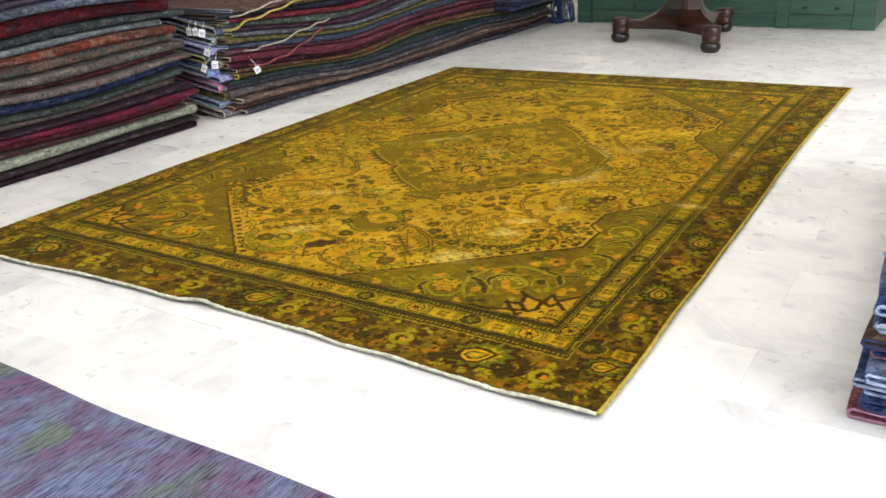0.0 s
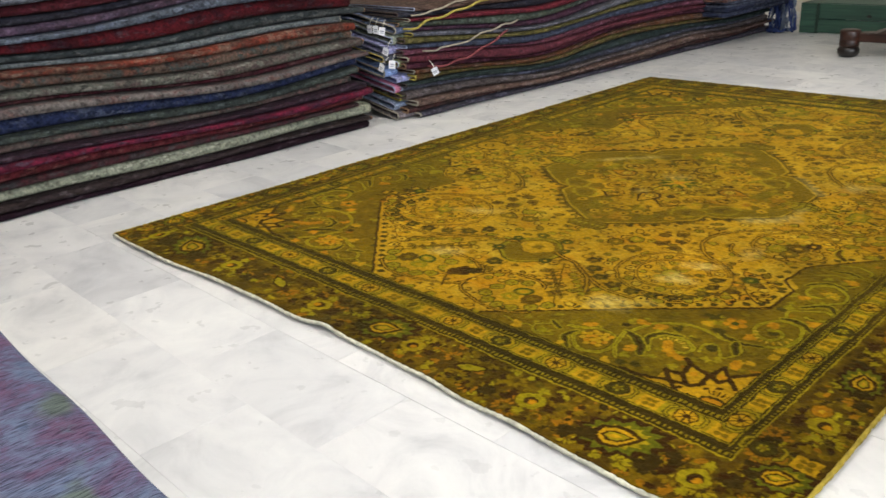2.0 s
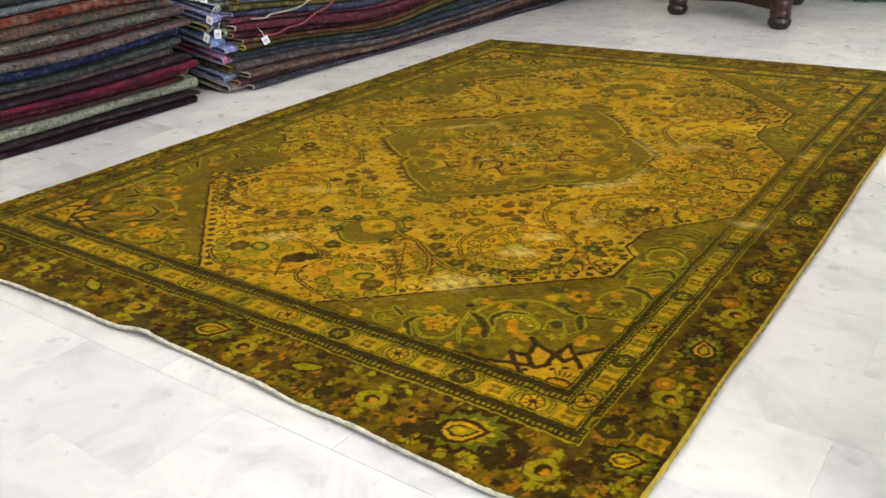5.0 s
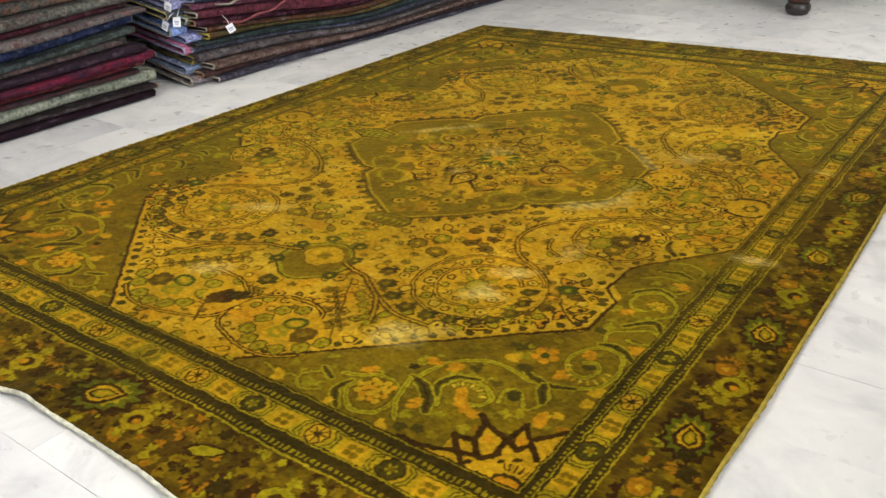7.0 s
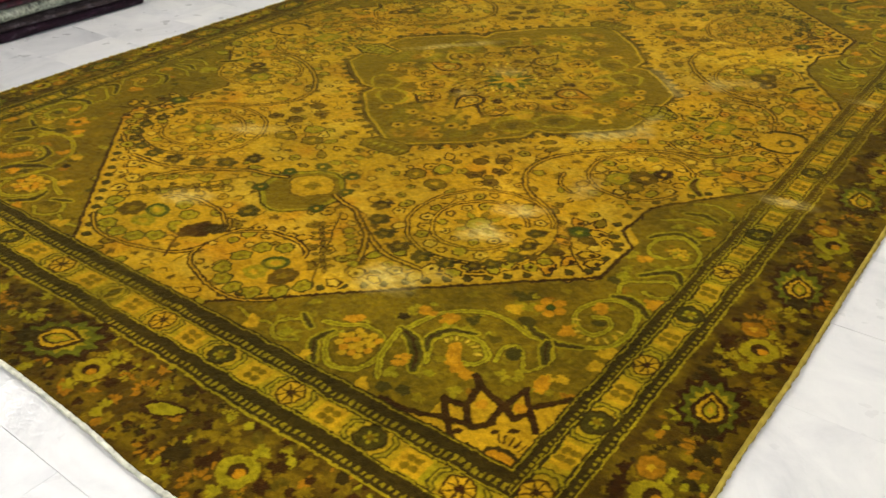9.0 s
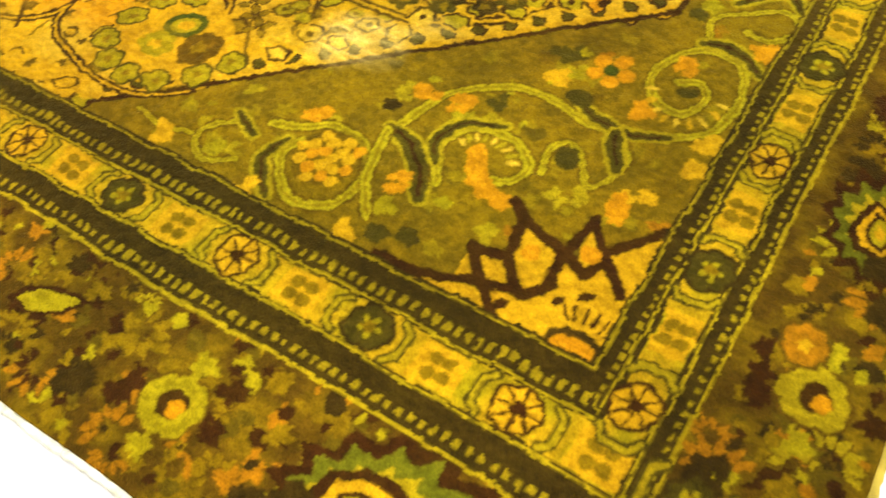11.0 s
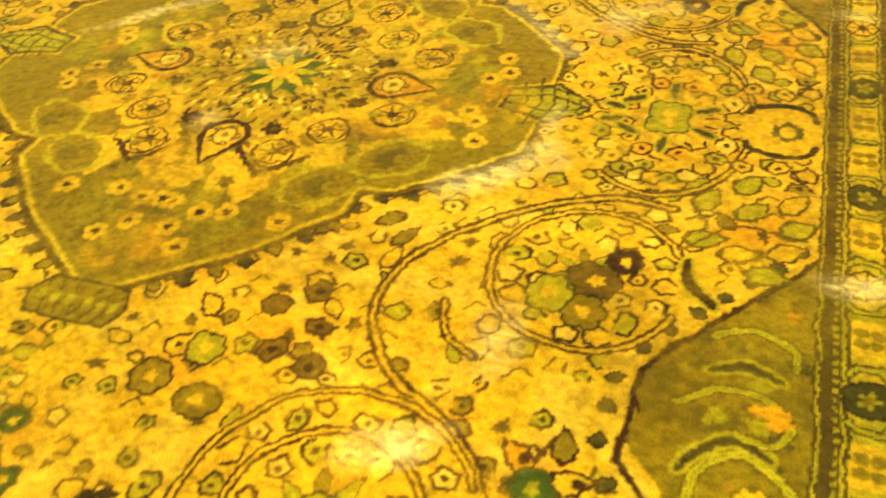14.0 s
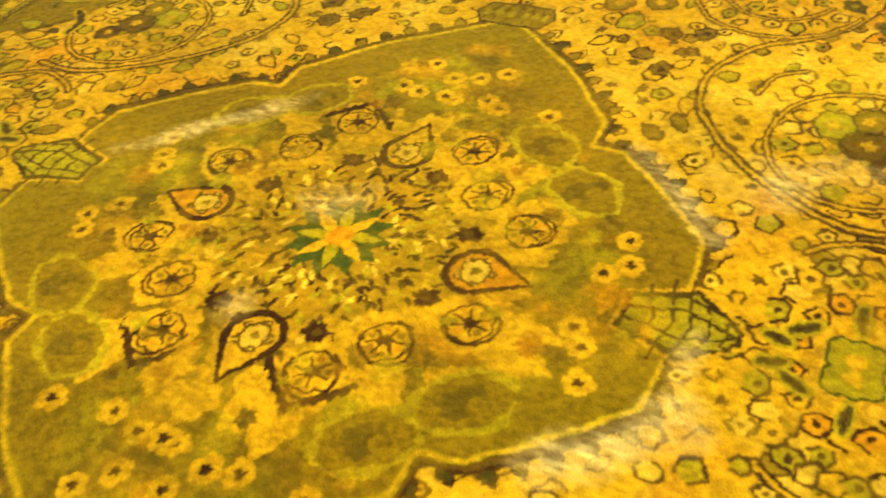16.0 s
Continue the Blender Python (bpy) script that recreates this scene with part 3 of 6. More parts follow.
    for i, a in enumerate(gx):
        for b in np.arange(0.24 + 0.0165 * (i % 2), 1.33, 0.033):
            px, py = a + rng.uniform(-0.008, 0.008), b + rng.uniform(-0.008, 0.008)
            k = rng.integers(8)
            r = rng.uniform(0.008, 0.0145)
            if not q.inside(np.float32([px]), np.float32([py]), loz)[0]:
                continue
            t = rng.uniform(0, 6.3)
            if k < 3 or k == 7:
                q.knot(px, py, r, (GOLD, PALE, LIME, OLIVE)[rng.integers(4)], BROWN if rng.random() < 0.6 else UMBER, rng)
            elif k == 3:
                q.leaf(px, py, r * 2.4, r * 1.3, t, (GOLD, OLIVE, LIME)[rng.integers(3)], BROWN)
            elif k == 4:
                q.line([(px - r, py - r), (px, py + r * 0.3), (px + r, py - r * 0.2)], 0.003, UMBER)
            elif k == 5:
                q.disc(px, py, r * 0.7, r * 0.5, UMBER, t, lobes=5, depth=0.3)
    # edge of the lozenge with its row of buds
    inset = [(a - 0.014, b + 0.016) for a, b in edge]
    q.line(inset, 0.032, GOLD, 0.85)
    q.line(inset, 0.020, PALE, 0.35)
    for (xa, ya), (xb, yb) in zip(edge[:-1], edge[1:]):
        n = max(2, int(math.hypot(xb - xa, yb - ya) / 0.031))
        dx, dy = (xb - xa), (yb - ya)
        ln = math.hypot(dx, dy)
        for i in range(n):
            k = (i + 0.5) / n
            px, py = xa + dx * k - dy / ln * 0.019, ya + dy * k + dx / ln * 0.019
            q.leaf(px, py, 0.0155, 0.0125, math.atan2(dx, -dy) + 0.4, FROND if i % 3 else GREEN, BROWN)
    q.line(edge, 0.0065, BROWN)

    # eight-sided flower below the medallion
    octo = [(AX - 0.01, 0.540), (-0.910, 0.545), (-0.858, 0.594), (-0.858, 0.660), (-0.905, 0.706), (AX - 0.01, 0.715)]
    q.poly(octo, OLIVE)
    q.line(octo[:-1] + [octo[-1]], 0.012, LIME)
    q.line([(a + 0.006 * (a > AX), b) for a, b in octo], 0.004, DEEP)
    q.bloom(AX, 0.65, 0.042, 9, GOLD, OLIVE, UMBER)
    for p in ((-0.866, 0.590), (-0.866, 0.668), (-0.90, 0.722)):
        q.bloom(p[0] + 0.006, p[1], 0.013, 5, SEA, GOLD, GREEN)

    # stems: the great arc, the fork and the hooked stem
    arc = [(-0.872, 0.650), (-0.837, 0.633), (-0.792, 0.624), (-0.737, 0.585), (-0.673, 0.550), (-0.605, 0.540), (-0.544, 0.548), (-0.502, 0.572), (-0.470, 0.601), (-0.450, 0.651),
           (-0.443, 0.704), (-0.454, 0.757), (-0.480, 0.800), (-0.520, 0.832), (-0.565, 0.856), (-0.604, 0.892), (-0.628, 0.940), (-0.622, 1.000), (-0.590, 1.055), (-0.540, 1.10), (-0.480, 1.140), (-0.42, 1.160), (-0.36, 1.155)]
    fork = [(-0.737, 0.585), (-0.712, 0.558), (-0.688, 0.525), (-0.672, 0.495), (-0.666, 0.468)]
    hook = [(-0.927, 0.437), (-0.900, 0.465), (-0.866, 0.485), (-0.814, 0.489), (-0.770, 0.476), (-0.754, 0.448), (-0.758, 0.424)]
    low = [(-0.905, 0.474), (-0.929, 0.431), (-0.927, 0.362), (-0.875, 0.326), (-0.808, 0.309), (-0.757, 0.312), (-0.705, 0.345)]
    for p in (arc, fork):
        q.double(curve(p), 0.009, 0.0048, BROWN)
    for p in (hook, low):
        q.double(curve(p), 0.007, 0.004, BROWN)
    q.line(curve([(-0.812, 0.600), (-0.775, 0.545), (-0.742, 0.495), (-0.712, 0.440), (-0.680, 0.405)]), 0.0042, UMBER)
    for k in range(7):
        a, b = -0.807 + 0.0165 * k, 0.547 - 0.0155 * k
        for sx, sy in ((-0.009, -0.007), (0.009, -0.006), (-0.006, 0.008), (0.008, 0.007)):
            q.leaf(a + sx, b + sy, 0.015, 0.008, math.atan2(sy, sx), OLIVE, BROWN)
        q.knot(a + 0.050, b + 0.020, 0.011, LIME, UMBER, rng)
    # brown branch beside the stepped side
    q.line(curve([(-0.415, 0.838), (-0.430, 0.780), (-0.408, 0.733), (-0.368, 0.692), (-0.345, 0.680)]), 0.0045, BROWN)
    for i, (a, b, t) in enumerate(((-0.440, 0.812, 2.4), (-0.392, 0.800, 0.4), (-0.395, 0.768, -0.2), (-0.430, 0.745, 3.0), (-0.372, 0.732, 0.5), (-0.425, 0.705, 3.6), (-0.392, 0.695, -1.6), (-0.352, 0.715, 0.9), (-0.440, 0.672, 2.8), (-0.405, 0.660, -1.2), (-0.455, 0.632, 0.4))):
        q.leaf(a, b, 0.034, 0.019, t, (ORANGE, GOLD, UMBER)[i % 3], BROWN)
        q.disc(a + 0.006, b, 0.006, colour=BROWN)
    q.bloom(-0.422, 0.786, 0.017, 6, SEA, LIME, GREEN)
    # small round flowers in rows along the slanting side
    for k in range(6):
        for j in range(2):
            a, b = -0.660 + 0.046 * k + 0.010 * j, 0.432 + 0.043 * k + 0.040 * j - 0.003 * k * j
            q.disc(a, b, 0.017, colour=GOLD)
            q.knot(a, b, 0.0145, PALE if k < 3 else LIME, BROWN, rng)

    # round garlands inside the coils of the arc
    def garland(cx, cy, r, rings, core):
        q.disc(cx, cy, r * 1.05, colour=GOLD, a=0.75)
        for k in rings:
            q.ring(cx, cy, r * k, 0.0105, BROWN, a0=0.5, a1=5.9)
            q.ring(cx, cy, r * k, 0.0035, GOLD, a0=0.5, a1=5.9)
        for ring, n, size in ((0.80, int(r / 0.0062), 0.0125), (0.50, int(r / 0.010), 0.011)):
            for i in range(n):
                t = 2 * math.pi * (i + rng.uniform(-0.15, 0.15)) / n
                k = r * ring * rng.uniform(0.94, 1.06)
                q.knot(cx + k * math.cos(t), cy + k * math.sin(t), size * rng.uniform(0.85, 1.15), (GOLD, LIME, PALE)[i % 3], BROWN, rng)
        for i in range(8):
            t = 2 * math.pi * i / 8 + 0.3
            q.leaf(cx + r * 0.27 * math.cos(t), cy + r * 0.27 * math.sin(t), r * 0.20, r * 0.09, t, LIME if i % 2 else OLIVE, UMBER)
        q.bloom(cx, cy, r * 0.16, 6, core, GOLD, BROWN)

    garland(-0.580, 0.712, 0.128, (1.0, 0.66), LIME)
    garland(-0.432, 1.035, 0.098, (1.0,), LIME)
    for a, b, r, c, e in ((-0.420, 1.028, 0.024, UMBER, DEEP), (-0.425, 0.985, 0.021, OLIVE, DEEP), (-0.462, 1.002, 0.023, LIME, GREEN), (-0.398, 1.062, 0.016, BROWN, DEEP)):
        q.bloom(a, b, r, 6, c, GOLD, e)
    q.blade([(-0.337, 1.080), (-0.333, 1.050), (-0.318, 1.030), (-0.305, 1.022)], 0.012, BROWN)
    q.double(curve([(-0.560, 0.965), (-0.545, 0.925), (-0.512, 0.905)]), 0.007, 0.004, BROWN)
    # dark leaves that follow the arc on its inner side
    for i, (a, b) in enumerate(((-0.768, 0.668), (-0.740, 0.626), (-0.699, 0.594), (-0.648, 0.574), (-0.594, 0.570), (-0.547, 0.576), (-0.509, 0.595), (-0.487, 0.618), (-0.469, 0.655), (-0.470, 0.698), (-0.480, 0.740))):
        q.bloom(a, b, 0.020 if i < 5 else 0.016, 5, GREEN if i % 3 else DEEP, OLIVE)
        q.leaf(a + 0.012, b + 0.014, 0.020, 0.009, 0.8, DEEP)
    # half garland on the middle line, beside the lattice block
    q.disc(-0.395, AY, 0.085, colour=GOLD, a=0.7)
    q.ring(-0.395, AY, 0.104, 0.011, BROWN, 0.150, a0=-2.2, a1=-0.15)
    q.ring(-0.395, AY, 0.104, 0.0035, GOLD, 0.150, a0=-2.2, a1=-0.15)
    for i in range(13):
        t = math.pi + math.pi * (i + 0.5) / 13
        q.knot(-0.395 + 0.080 * math.cos(t), AY + 0.122 * math.sin(t), 0.014, (GOLD, LIME, PALE)[i % 3], BROWN, rng)
    for i in range(7):
        t = math.pi + math.pi * (i + 0.5) / 7
        q.knot(-0.395 + 0.050 * math.cos(t), AY + 0.075 * math.sin(t), 0.013, (ORANGE, GOLD)[i % 2], BROWN, rng)
    q.bloom(-0.393, AY - 0.008, 0.026, 8, LIME, GOLD, SEA)
    for a, b, t in ((-0.462, AY - 0.014, 0.3), (-0.440, AY - 0.030, 2.6), (-0.395, AY - 0.056, 1.5), (-0.350, AY - 0.024, -0.5)):
        q.blade([(a - 0.013 * math.cos(t), b - 0.013 * math.sin(t)), (a, b), (a + 0.013 * math.cos(t), b + 0.013 * math.sin(t))], 0.010)
    # clasp beside the guard stripe
    q.disc(-0.255, AY, 0.055, colour=GOLD)
    q.disc(-0.255, AY, 0.018, 0.018, FROND, lobes=6, depth=0.15)
    q.disc(-0.255, AY, 0.010, 0.011, GOLD)
    q.line(curve([(-0.300, 1.296), (-0.294, 1.284), (-0.262, 1.276), (-0.232, 1.282), (-0.222, 1.300)]), 0.0085, DEEP)
    for a, b in ((-0.300, AY - 0.078), (-0.262, AY - 0.072), (-0.230, AY - 0.080)):
        q.knot(a, b, 0.013, GOLD, BROWN, rng)
    # long leaves fanning out between the garlands and the stripe
    for i, (a, b, t) in enumerate(((-0.325, 1.116, 0.2), (-0.282, 1.170, 0.9), (-0.245, 1.113, 0.5), (-0.262, 1.075, 0.0), (-0.330, 1.180, 1.2), (-0.240, 1.190, 1.0), (-0.290, 1.215, 1.0), (-0.235, 1.150, 0.6), (-0.290, 1.100, 0.4))):
        q.leaf(a, b, 0.038, 0.022, t, (LIME, VINE, GOLD)[i % 3], DUSKY if i % 2 else UMBER)
    q.line(curve([(-0.345, 1.095), (-0.300, 1.140), (-0.262, 1.140), (-0.225, 1.135)]), 0.0035, UMBER)
    # ring of green beads
    q.disc(-0.785, 0.395, 0.070, colour=GOLD, a=0.9)
    for a, b in ((-0.839, 0.440), (-0.806, 0.461), (-0.848, 0.402), (-0.846, 0.362), (-0.822, 0.338), (-0.787, 0.331), (-0.752, 0.339), (-0.717, 0.365), (-0.698, 0.398)):
        q.bloom(a, b, 0.0145, 6, LIME, OLIVE, GREEN)
    q.disc(-0.784, 0.421, 0.025, 0.020, SEA, 0.5)
    q.disc(-0.784, 0.421, 0.017, 0.012, LIME, 0.5)
    q.disc(-0.784, 0.421, 0.010, 0.007, GOLD, 0.5)
    q.bloom(-0.745, 0.398, 0.026, 7, UMBER, OLIVE)
    q.bloom(-0.793, 0.382, 0.021, 7, LIME, GOLD)
    # brown blooms on the orange ground below the medallion
    for a, b in ((-0.800, 0.800), (-0.765, 0.845), (-0.740, 0.790)):
        q.bloom(a, b, 0.019, 6, (LIME, UMBER, OLIVE)[int(-a * 1000) % 3], GOLD, BROWN)
    for a, b in ((-0.700, 0.860), (-0.668, 0.900), (-0.725, 0.915), (-0.690, 0.945), (-0.655, 0.850)):
        q.knot(a, b, 0.017, UMBER, BROWN, rng)

    # medallion outline
    med = [(AX - 0.01, 0.880), (-0.915, 0.884), (-0.806, 0.962), (-0.716, 1.060), (-0.716, 1.104), (-0.672, 1.110), (-0.605, 1.166), (-0.553, 1.214), (-0.547, 1.272),
           (-0.547, AY + 0.01), (AX - 0.01, AY + 0.01)]
    for (xa, ya), (xb, yb) in zip(med[1:8], med[2:9]):
        n = max(1, int(math.hypot(xb - xa, yb - ya) / 0.028))
        for i in range(n):
            k = (i + 0.5) / n
            q.leaf(xa + (xb - xa) * k + 0.009, ya + (yb - ya) * k - 0.010, 0.020, 0.014, -0.8, OLIVE if i % 2 else GREEN, BROWN)
    q.poly(med, OLIVE)
    q.line(med[:10], 0.014, UMBER)
    q.line([(a + 0.006, b - 0.006) for a, b in med[3:8]], 0.004, BROWN)
    q.line([(a - 0.004, b + 0.004) for a, b in med[:10]], 0.0075, VINE)
    q.line([(a - 0.004, b + 0.004) for a, b in med[:10]], 0.003, GOLD)
    # lattice blocks at the tips
    q.poly([(AX - 0.01, 0.838), (-0.885, 0.842), (-0.872, 0.866), (-0.888, 0.892), (AX - 0.01, 0.895)], OLIVE)
    q.line([(AX - 0.01, 0.838), (-0.885, 0.842), (-0.872, 0.866), (-0.888, 0.892), (AX - 0.01, 0.895)], 0.004, DEEP)
    for k in range(3):
        q.line([(AX + 0.016 * k, 0.845), (AX + 0.016 * k + 0.014, 0.888)], 0.0028, UMBER)
        q.disc(AX + 0.016 * k + 0.010, 0.866, 0.005, 0.008, VINE)
    block = [(-0.604, AY + 0.01), (-0.604, 1.306), (-0.540, 1.284), (-0.493, 1.318), (-0.493, AY + 0.01)]
    q.line(block, 0.014, GOLD)
    q.poly(block, LIME)
    q.line(block, 0.0055, DEEP)
    for k in range(1, 6):
        u = -0.604 + 0.0185 * k
        q.line([(u, 1.300 - 0.012 * min(k, 5 - k)), (u + 0.012, AY + 0.01)], 0.0034, DEEP)
        q.disc(u + 0.002, 1.308, 0.005, 0.004, VINE)
    for b in (1.297, 1.312):
        q.line([(-0.600, b + 0.006), (-0.548, b - 0.006), (-0.498, b + 0.012)], 0.0034, DEEP)

    # outer border
    border = s < 0
    q.lay(full, border.astype(np.float32), srgb(60, 42, 4))
    q.lay(full, border * np.clip(smooth_noise(q.ny, q.nx, 52, 37, rng) * 2.2 - 0.9, 0, 1), OLIVE, 0.75)
    for _ in range(1150):
        u = rng.uniform(0.0, 0.931 + 1.325)
        if u < 0.931:
            px, py = -u, rng.uniform(0.008, 0.155)
        else:
            px, py = rng.uniform(-0.104, -0.008), u - 0.931
        r = rng.uniform(0.004, 0.012)
        c = (RUST, OLIVE, OLIVE, DUSKY, BROWN, DEEP, DUSKY, UMBER, LIME, BROWN)[rng.integers(10)]
        t = rng.uniform(0, 6.3)
        if rng.random() < 0.5:
            q.leaf(px, py, r * 2.4, r * 1.5, t, c)
        else:
            q.disc(px, py, r, r * 0.8, c, t, lobes=5, depth=0.3)

    def ring_flower(px, py, r):
        q.bloom(px, py, r, 8, (VINE if rng.random() < 0.5 else LIME), BROWN, UMBER)
        q.disc(px, py, r * 0.5, colour=BROWN)
        q.disc(px + r * 0.2, py - r * 0.1, r * 0.28, colour=ORANGE)
        for sx in (-1, 1):
            q.disc(px + sx * r * 1.6, py, r * 0.4, colour=BROWN, lobes=5, depth=0.3)
            q.disc(px, py + sx * r * 1.5, r * 0.4, colour=LIME, lobes=5, depth=0.3)

    def leafy(px, py, r, t, tone):
        """A spray of leaflets on a stem."""
        for k in range(6):
            u = t + (k - 2.5) * 0.55
            q.leaf(px + r * math.cos(u), py + r * 0.8 * math.sin(u), r * 0.9, r * 0.42, u, tone, UMBER if k % 2 else None)

    for i, u in enumerate(np.arange(0.03, 2.2, 0.047)):
        px, py = (-u, rng.uniform(0.025, 0.135)) if u < 0.9 else (rng.uniform(-0.100, -0.020), u - 0.88 + 0.15)
        leafy(px, py, rng.uniform(0.014, 0.022), rng.uniform(0, 6.3), (RUST, VINE, OLIVE, RUST, LIME)[rng.integers(5)])
        leafy(px + rng.uniform(-0.03, 0.03), py + rng.uniform(-0.03, 0.03), rng.uniform(0.010, 0.016), rng.uniform(0, 6.3), (RUST, VINE, BROWN, DEEP, OLIVE)[i % 5])
    q.palmette(-0.299, 0.084, 0.053, 0.5)
    q.leaf(-0.638, 0.088, 0.060, 0.026, 0.5, LIME, BROWN)
    for px in (-0.790, -0.474, -0.143):
        ring_flower(px, 0.072, 0.027)
        for sx, sy in ((-0.048, -0.014), (0.034, 0.034)):
            q.disc(px + sx, 0.072 + sy, 0.014, 0.010, BROWN, 0.5, lobes=6, depth=0.25)
    for a, b, k in ((-0.225, 0.055, 0.030), (-0.195, 0.095, 0.022), (-0.092, 0.105, 0.020), (-0.030, 0.215, 0.020), (-0.100, 0.235, 0.018), (-0.085, 0.030, 0.024), (-0.560, 0.050, 0.020), (-0.030, 0.420, 0.018), (-0.090, 0.560, 0.020), (-0.375, 0.045, 0.022)):
        q.tuft(a, b, k, DEEP, rng)
    q.palmette(-0.052, 0.152, 0.036, 0.4)
    for py in (0.497, 0.824, 1.16):
        q.palmette(-0.058, py, 0.040, 1.9)
    for py in (0.327, 0.648, 0.98, 1.30):
        ring_flower(-0.054, py, 0.027)
        q.bloom(-0.076, py + 0.040, 0.018, 7, RUST, GOLD, UMBER)
        q.disc(-0.094, py - 0.014, 0.011, 0.014, BROWN, 0.5, lobes=6, depth=0.25)

    # guard stripes: edges of the bands from the outside in, near side and long side
    q.lay(full, (s >= 0).astype(np.float32) * (s < 1), GUARD)
    q.lay(full, ((s >= 0) & (s < 1) & side) * np.clip((Y - 0.55) / 0.5, 0, 1), UMBER, 0.75)

    def band(near, long_side, colour, k=1.0, toothed=False):
        m = np.where(side, (X <= -long_side[0]) & (X > -long_side[1]), (Y >= near[0]) & (Y < near[1])) & (s >= 0) & (s < 1)
        if toothed:
            m &= np.abs(((along / 0.0105) % 1.0) - 0.5) < 0.25
        q.lay(full, m.astype(np.float32), colour, k)

    band((0.148, 0.152), (0.1240, 0.1275), VINE)
    band((0.157, 0.165), (0.1310, 0.1355), VINE, 0.75, toothed=True)
    band((0.184, 0.187), (0.1450, 0.1475), VINE)
    band((0.189, 0.229), (0.1510, 0.1835), LIME)
    q.lay(full, (np.where(side, (X <= -0.151) & (X > -0.1835), (Y >= 0.189) & (Y < 0.229)) & (s >= 0)) * np.clip(smooth_noise(q.ny, q.nx, 60, 40, rng) * 2 - 0.2, 0, 1), GOLD, 0.6)
    band((0.231, 0.2335), (0.1880, 0.1905), VINE)
    band((0.239, 0.248), (0.1930, 0.1975), VINE, 0.75, toothed=True)
    band((0.266, 0.2685), (0.2085, 0.2110), VINE, 0.8)
    # boxes, rosettes and dark flowers in turn
    for run in ("near", "side"):
        period = 0.1405 if run == "near" else 0.138
        mid = 0.209 if run == "near" else -0.1672
        for k in range(-1, 9):
            pos = (-0.243 - period * k) if run == "near" else (0.257 + period * k)
            if (run == "near" and pos < -0.95) or (run == "side" and pos < 0.24):
                continue
            dark = k % 2 == 1

            def at(u, v):
                return (pos + u, mid + v) if run == "near" else (mid + v, pos + u)

            a, b = at(0, 0)
            if dark:
                q.bloom(a, b, 0.019, 7, GREEN, OLIVE, DEEP)
                for i in range(5):
                    q.disc(a + 0.008 * math.cos(i * 1.26), b + 0.008 * math.sin(i * 1.26), 0.003, colour=LIME)
            else:
                q.bloom(a, b, 0.018, 8, GOLD, BROWN, BROWN)
                for i in range(8):
                    t = i * math.pi / 4
                    q.line([(a, b), (a + 0.018 * math.cos(t), b + 0.018 * math.sin(t))], 0.0025, BROWN)
            for sx in (-1, 1):
                q.line([at(sx * 0.026, -0.017), at(sx * 0.034, -0.011), at(sx * 0.034, 0.011), at(sx * 0.026, 0.017)], 0.0095, GREEN)
                q.line([at(sx * 0.026, -0.017), at(sx * 0.034, -0.011), at(sx * 0.034, 0.011), at(sx * 0.026, 0.017)], 0.0045, VINE)
            a, b = at(period * 0.5, 0)
            hu, hv = (0.022, 0.018) if run == "near" else (0.015, 0.022)
            q.poly([(a - hu, b - hv), (a + hu, b - hv), (a + hu, b + hv), (a - hu, b + hv)], GOLD)
            for sx in (-1, 1):
                for sy in (-1, 1):
                    q.disc(a + sx * 0.007, b + sy * 0.007, 0.007, 0.006, OLIVE)
    return q


